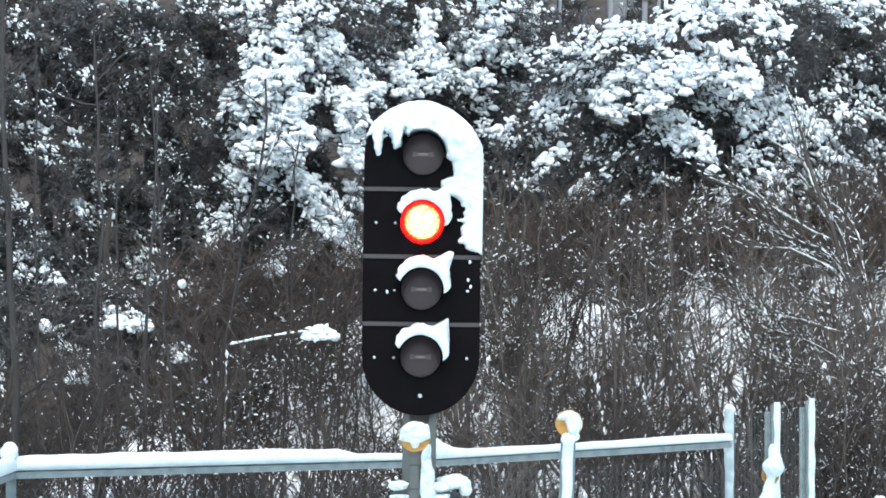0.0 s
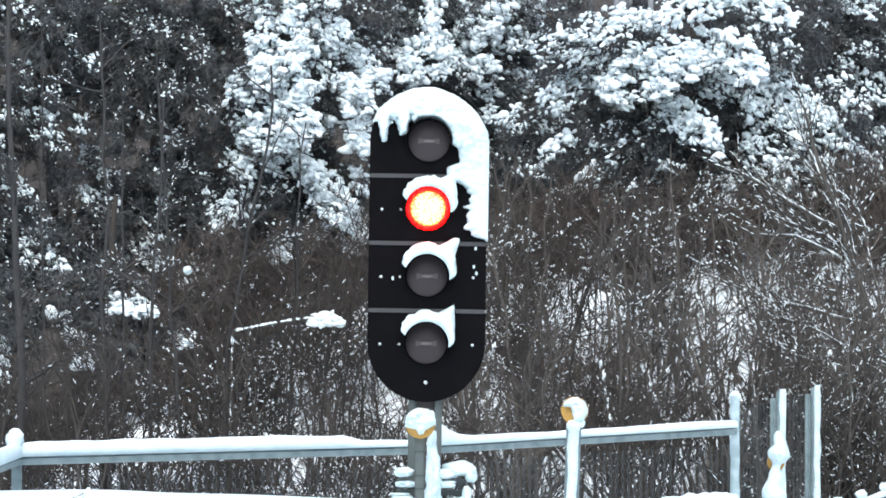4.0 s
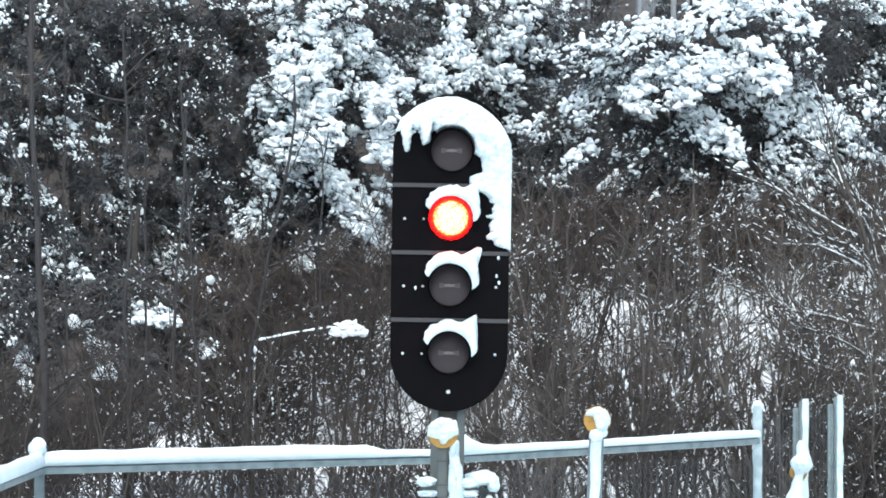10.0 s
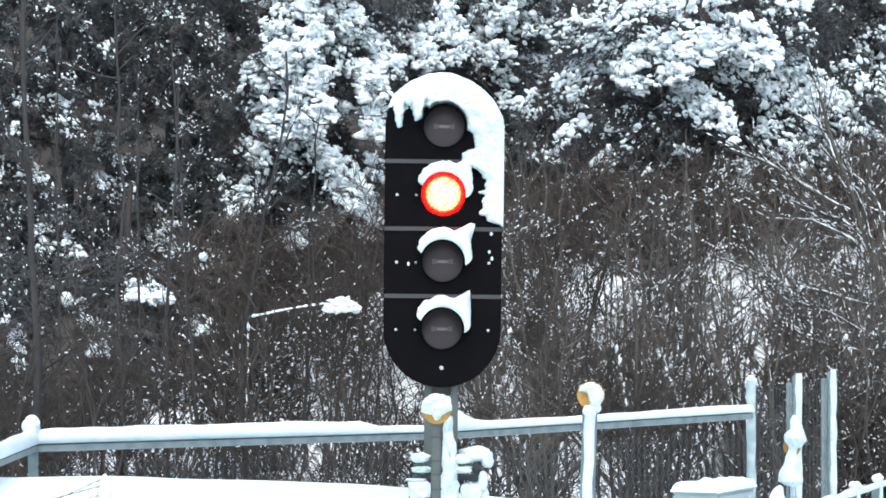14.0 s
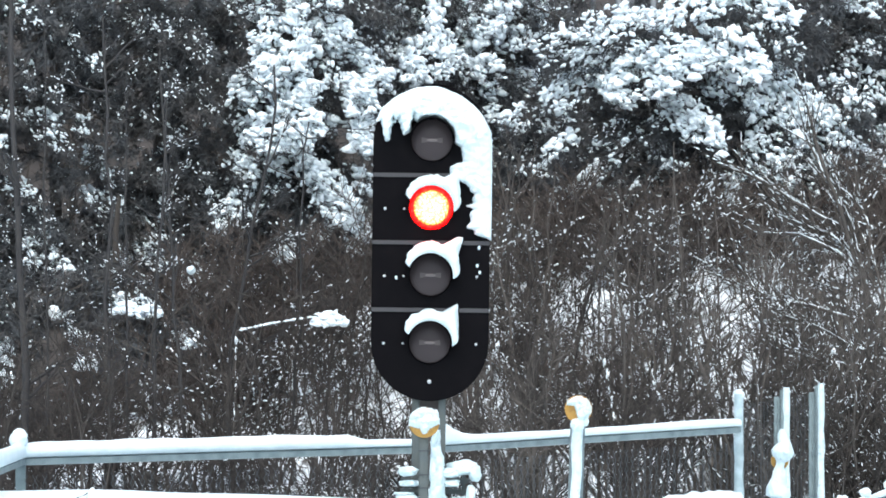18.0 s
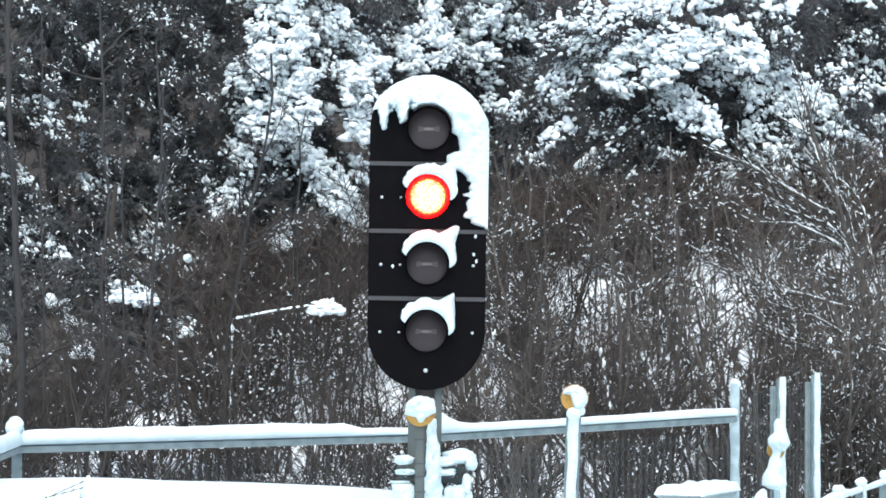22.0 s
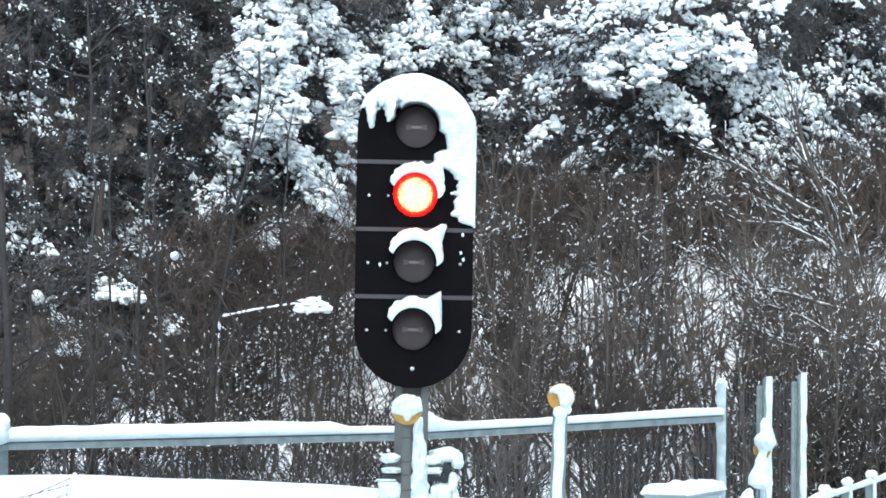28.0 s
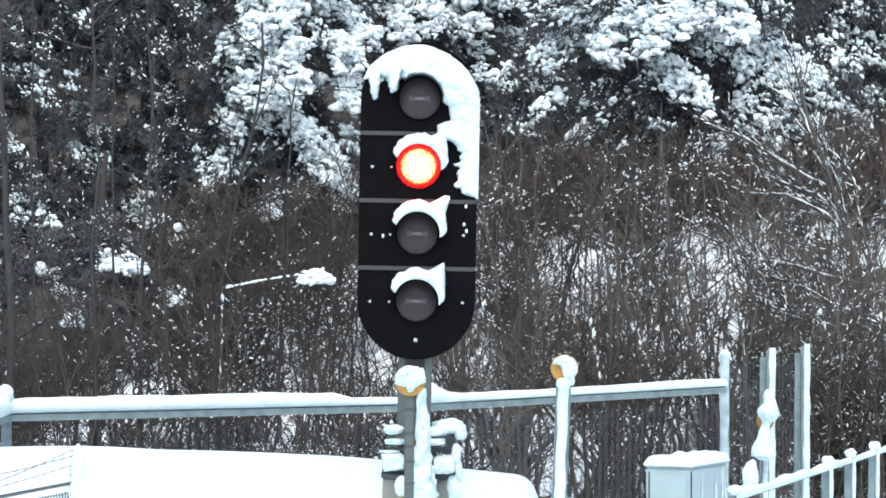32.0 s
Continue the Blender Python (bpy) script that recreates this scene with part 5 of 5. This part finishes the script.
def build_fence():
    ob = thing("chain_link_fence", pose(0, 0, 0), "chain-link fence on galvanised posts beside the railing", "fence")
    for x, y in FENCE:
        part("fence_post", box((0.05, 0.05, 1.46), (x, y, 0.73), 0.004), GALVANISED, ob, "galvanised fence post")
    for x, y in FENCE[1:]:
        part("post_flange", box((0.035, 0.012, 1.42), (x - 0.044, y + 0.0, 0.71), 0.002), GALVANISED, ob)
    for a, b in zip(FENCE[:-1], FENCE[1:]):
        part("mesh_panel", chain_link(a, b, 0.15, 1.42, 0.07, 0.0012), parent=ob, label="woven wire mesh")
    for a, b in zip(CORNERS[1:-1], CORNERS[2:]):
        part("mesh_panel", chain_link(a, b, 0.1, RAIL_Z - 0.06), parent=ob, label="woven wire mesh")
    snow_on((FENCE[0][0], FENCE[0][1] - 0.01, 1.47), (0.03, 0.03, 0.03), 44, "snow cap on a fence post", "snow on railings")
    for k, (x, y) in enumerate(FENCE):
        s = Soup()
        z = np.linspace(0.05, 1.475, 16)
        tube(s, np.stack([np.full(16, x + (0.012 if k else -0.003)) + 0.002 * np.sin(z * 30), np.full(16, y - 0.018), z], 1), np.full(16, 0.027 if k == 0 else 0.021) + 0.003 * np.sin(z * 23 + k), 9)
        snow_thing("snow_coat", s.mesh("snow_coat", ICY_SNOW if k else FROST), "snow frozen to the face of a fence post", group="snow on railings")


build_fence()


# ---- snow bank behind the signal ----
def snow_bank():
    """A long bank: a gentle front slope up to a crest, a steep back, a rounded end."""
    xs = np.concatenate([np.linspace(-6, 0.2, 90), np.linspace(0.22, 0.57, 40)])
    s, v, n, m = Soup(), [], 30, 12
    for x in xs:
        t = min(1.0, max(0.0, (x - 0.27) / 0.3))
        fall = max(0.0, 1 - t ** 6) ** 0.5
        top = float(np.interp(x, [-6, -1.6, -0.55, 0.1, 0.52], [1.22, 1.185, 1.155, 1.095, 1.05])) * (0.05 + 0.95 * fall)
        toe = 25.2 - 2.5 * (0.12 + 0.88 * fall)
        for k in range(n):
            u = k / (n - 1)
            y = toe + (25.2 - toe) * u
            v.append((x, y, top * (1 - (1 - u) ** 2.3) + 0.025 * u * noise.noise(Vector((x * 1.5, y * 1.5, 0))) - 0.02))
        for k in range(1, m):
            a = math.pi / 2 * k / (m - 1)
            v.append((x, 25.2 + 0.45 * math.sin(a), top * math.cos(a) ** 0.6 - 0.02))
    f, w = [], n + m - 1
    for i in range(len(xs) - 1):
        for j in range(w - 1):
            p = i * w + j
            f += [(p, p + w + 1, p + 1), (p, p + w, p + w + 1)]
    s.add(v, f)
    tagged(new("snow_bank", s.mesh("snow_bank", SNOW)), "smooth rounded bank of deep fresh snow", "snow bank")


snow_bank()


# ---- equipment cabinet ----
def build_cabinet():
    ob = thing("equipment_cabinet", pose(1.14, 25.0, 0, 0, 0, -24), "pale grey metal equipment cabinet with snow on its lid", "cabinet")
    w, d, h = 0.245, 0.5, 1.088
    part("body", box((w, d, h), (0, d / 2, h / 2), 0.008), CABINET, ob)
    part("lid", box((w + 0.012, d + 0.014, 0.03), (0, d / 2, h + 0.015), 0.008), CABINET, ob)
    part("door", box((w - 0.05, 0.012, h - 0.06), (0, -0.003, h / 2), 0.004), CABINET, ob, "flat grey door")
    part("door_seam", box((0.006, 0.008, h - 0.04), (-w / 2 + 0.02, -0.001, h / 2), 0.001), SEAM, ob)
    part("corner_seam", box((0.006, 0.006, h - 0.03), (w / 2 - 0.002, 0.0, h / 2), 0.001), SEAM, ob)
    s = Soup()
    n = 26
    v, f = [], []
    for i in range(n):
        for j in range(n):
            u, q = i / (n - 1) * 2 - 1, j / (n - 1) * 2 - 1
            e = max(0.0, (1 - u ** 14) * (1 - q ** 14)) ** 0.35
            v.append((u * (w / 2 + 0.01), d / 2 + q * (d / 2 + 0.012), h + 0.012 + 0.006 * noise.noise(Vector((u * 9, q * 9, 1))) + e * (0.046 + 0.022 * noise.noise(Vector((u * 2, q * 2, 3))) + 0.008 * u)))
    for i in range(n - 1):
        for j in range(n - 1):
            p = i * n + j
            f += [(p, p + n, p + n + 1), (p, p + n + 1, p + 1)]
    s.add(v, f)
    for y, z, tall in ((0.09, 0.8, 0.1), (0.14, 0.87, 0.16), (0.2, 0.72, 0.12), (0.33, 0.9, 0.14), (0.42, 0.95, 0.12), (0.46, 0.8, 0.2)):
        c = ob.matrix_basis @ Vector((w / 2 + 0.002, y, z))
        blob("snow_streak", tuple(c), (0.006, 0.016, tall), "streak of snow frozen down the cabinet side", int(y * 90), "snow on the yard", 0.5)
    snow_thing("snow_layer", s.mesh("snow_layer", SNOW), "thin snow layer on the cabinet lid", ob.matrix_basis.copy(), "snow on the yard")


build_cabinet()


# ---- handrail with flat uprights ----
def build_handrail():
    a, b = np.array([1.43, 24.45]), np.array([2.75, 29.3])
    ob = thing("handrail", pose(0, 0, 0), "galvanised handrail with flat uprights leading away", "railing")
    for z in (0.98, 0.53):
        part("rail", rod((*a, z - 0.01), (*b, z - 0.008), 0.011, sides=10), GALVANISED, ob)
    for k in (0.0, 0.475, 0.605, 0.748, 0.885, 1.0):
        p = a + (b - a) * k
        part("upright", box((0.055, 0.03, 1.0), (p[0], p[1], 0.49), 0.003), GALVANISED, ob, "flat steel upright")
        snow_on((p[0] + 0.005, p[1] - 0.01, 1.02), (0.034, 0.03, 0.024), 80 + int(k * 20), "snow cap on a handrail upright", "snow on railings")
        s = Soup()
        z = np.linspace(0.02, 1.0, 10)
        tube(s, np.stack([np.full(10, p[0] + 0.022), np.full(10, p[1] - 0.02), z], 1), np.full(10, 0.011) + 0.002 * np.sin(z * 25 + k * 50), 8)
        snow_thing("snow_coat", s.mesh("snow_coat", ICY_SNOW), "snow frozen on an upright", group="snow on railings")
    heavy = lambda u: np.interp(u, [0, 0.2, 0.45, 0.55, 1], [1.3, 1.15, 1.1, 0.75, 0.65])
    for z, sd in ((0.98, 31.0), (0.53, 37.0)):
        snow_thing("snow_ridge", along((a, b), z, [(p * 0.6, q * 0.36 - (0.008 if q <= 0 else 0)) for p, q in RIDGE], "snow_ridge", SNOW, 200, sd, 0.7, heavy), "ridge of snow on the handrail", group="snow on railings")


build_handrail()


# ---- barbed-wire fence plastered with snow ----
def build_barbed():
    a, b = np.array([-2.35, 21.2]), np.array([-1.68, 23.4])
    ob = thing("barbed_fence", pose(0, 0, 0), "low mesh fence topped with barbed wire, clogged with snow", "fence")
    part("fence_post", box((0.045, 0.045, 1.22), (b[0], b[1], 0.61), 0.004), GALVANISED, ob)
    part("top_rod", rod((a[0], a[1], 1.1), (b[0], b[1], 1.115), 0.009, sides=8), WIRE, ob)
    part("mesh_panel", chain_link(tuple(a), tuple(b), 0.5, 1.08, 0.036, 0.003), parent=ob)
    for za, zb in ((1.16, 1.2), (1.24, 1.24), (1.12, 1.27)):
        s = Soup()
        k = np.linspace(0, 1, 40)
        tube(s, np.stack([a[0] + (b[0] - a[0]) * k, a[1] + (b[1] - a[1]) * k, za + (zb - za) * k - 0.03 * np.sin(k * np.pi)], 1), np.full(40, 0.0018), 5)
        for q in np.arange(0.03, 1, 0.05):
            p = np.array([a[0] + (b[0] - a[0]) * q, a[1] + (b[1] - a[1]) * q, za + (zb - za) * q - 0.03 * math.sin(q * math.pi)])
            tube(s, [p + [-0.007, 0, -0.007], p, p + [0.007, 0, 0.007]], [0.0015, 0.0022, 0.0015], 4)
        part("barbed_wire", s.mesh("barbed_wire", WIRE), parent=ob, label="barbed wire strand")
    snow_on((b[0] + 0.015, b[1] - 0.02, 1.19), (0.036, 0.05, 0.1), 41, "snow packed on a fence post", "snow on the yard")
    snow_on((b[0], b[1] - 0.02, 1.05), (0.06, 0.06, 0.1), 42, "snow packed on a fence post", "snow on the yard")


build_barbed()


# ---- snow-covered shapes among the shrubs ----
snow_on((-2.114, 41, 1.995), (0.034, 0.03, 0.035), 55, "round snow ball caught on a twig", "snow among the shrubs")


def snow_cluster(centre, half, count, seed, label):
    """An uneven heap of small snow lumps, flat below."""
    r = np.random.default_rng(seed)
    a, e = r.uniform(0, 2 * np.pi, count), np.arcsin(r.uniform(-0.1, 1, count))
    c = np.stack([half[0] * np.cos(e) * np.cos(a), half[1] * np.cos(e) * np.sin(a), half[2] * np.sin(e)], 1) * r.uniform(0.75, 1, (count, 1))
    d = np.stack([r.normal(0, 1, count), r.normal(0, 1, count), r.normal(-0.2, 0.3, count)], 1)
    s = Soup()
    strew(s, LUMPS, r, c, d, r.uniform(0.6, 1.3, (count, 3)) * [0.034, 0.026, 0.02])
    tagged(snow_thing("snow_mound", s.mesh("snow_mound", TREE_SNOW), label, pose(*centre), "snow among the shrubs"), kind="stuff")


snow_cluster((-0.934, 38.4, 1.625), (0.135, 0.09, 0.095), 90, 61, "domed heap of snow on a stump")
snow_cluster((-2.554, 39.6, 1.68), (0.1, 0.1, 0.095), 50, 62, "uneven heap of snow on a log")
snow_cluster((-2.377, 39.6, 1.665), (0.09, 0.1, 0.07), 40, 63, "uneven heap of snow on a log")
snow_cluster((-2.861, 39.5, 1.241), (0.09, 0.08, 0.11), 30, 3, "loose heap of snow among stems")
snow_cluster((-2.023, 39.5, 1.417), (0.055, 0.05, 0.05), 14, 4, "loose heap of snow among stems")


def bent_sapling():
    ob = thing("bent_sapling", pose(*(-1.620, 37.6, -0.073)), "thin sapling snapped over, white with snow", "sapling")
    s, w = Soup(), Soup()
    foot = np.array((-1.620, 37.6, -0.073))
    pts = np.array([(-1.620, 37.6, -0.073), (-1.628, 37.6, 0.808), (-1.611, 37.6, 1.227), (-1.603, 37.6, 1.596), (-1.485, 37.6, 1.622), (-1.276, 37.6, 1.664), (-1.048, 37.7, 1.695)]) - foot
    tube(s, pts, [0.014, 0.012, 0.01, 0.009, 0.008, 0.007, 0.005], 6)
    r = np.random.default_rng(5)
    for p, q in zip(pts[1:-1], pts[2:]):
        n = int(np.linalg.norm(q - p) / 0.035) + 1
        k = (np.arange(n) + r.uniform(0.1, 0.9, n)) / n
        k = k[r.random(n) < (0.8 if abs(q[0] - p[0]) > 0.1 else 0.5)]
        strew(w, CRUMBS, r, p + (q - p) * k[:, None] + [0, -0.008, 0.007], np.repeat((q - p)[None], len(k), axis=0), r.uniform(0.7, 1.3, (len(k), 3)) * [0.026, 0.011, 0.01])
    part("stem", s.mesh("stem", TWIG_BARK), parent=ob)
    tagged(part("snow_dusting", w.mesh("snow_dusting", TREE_SNOW), parent=ob), kind="stuff")


bent_sapling()


def motions():
    """Nothing but the camera moves."""


motions()
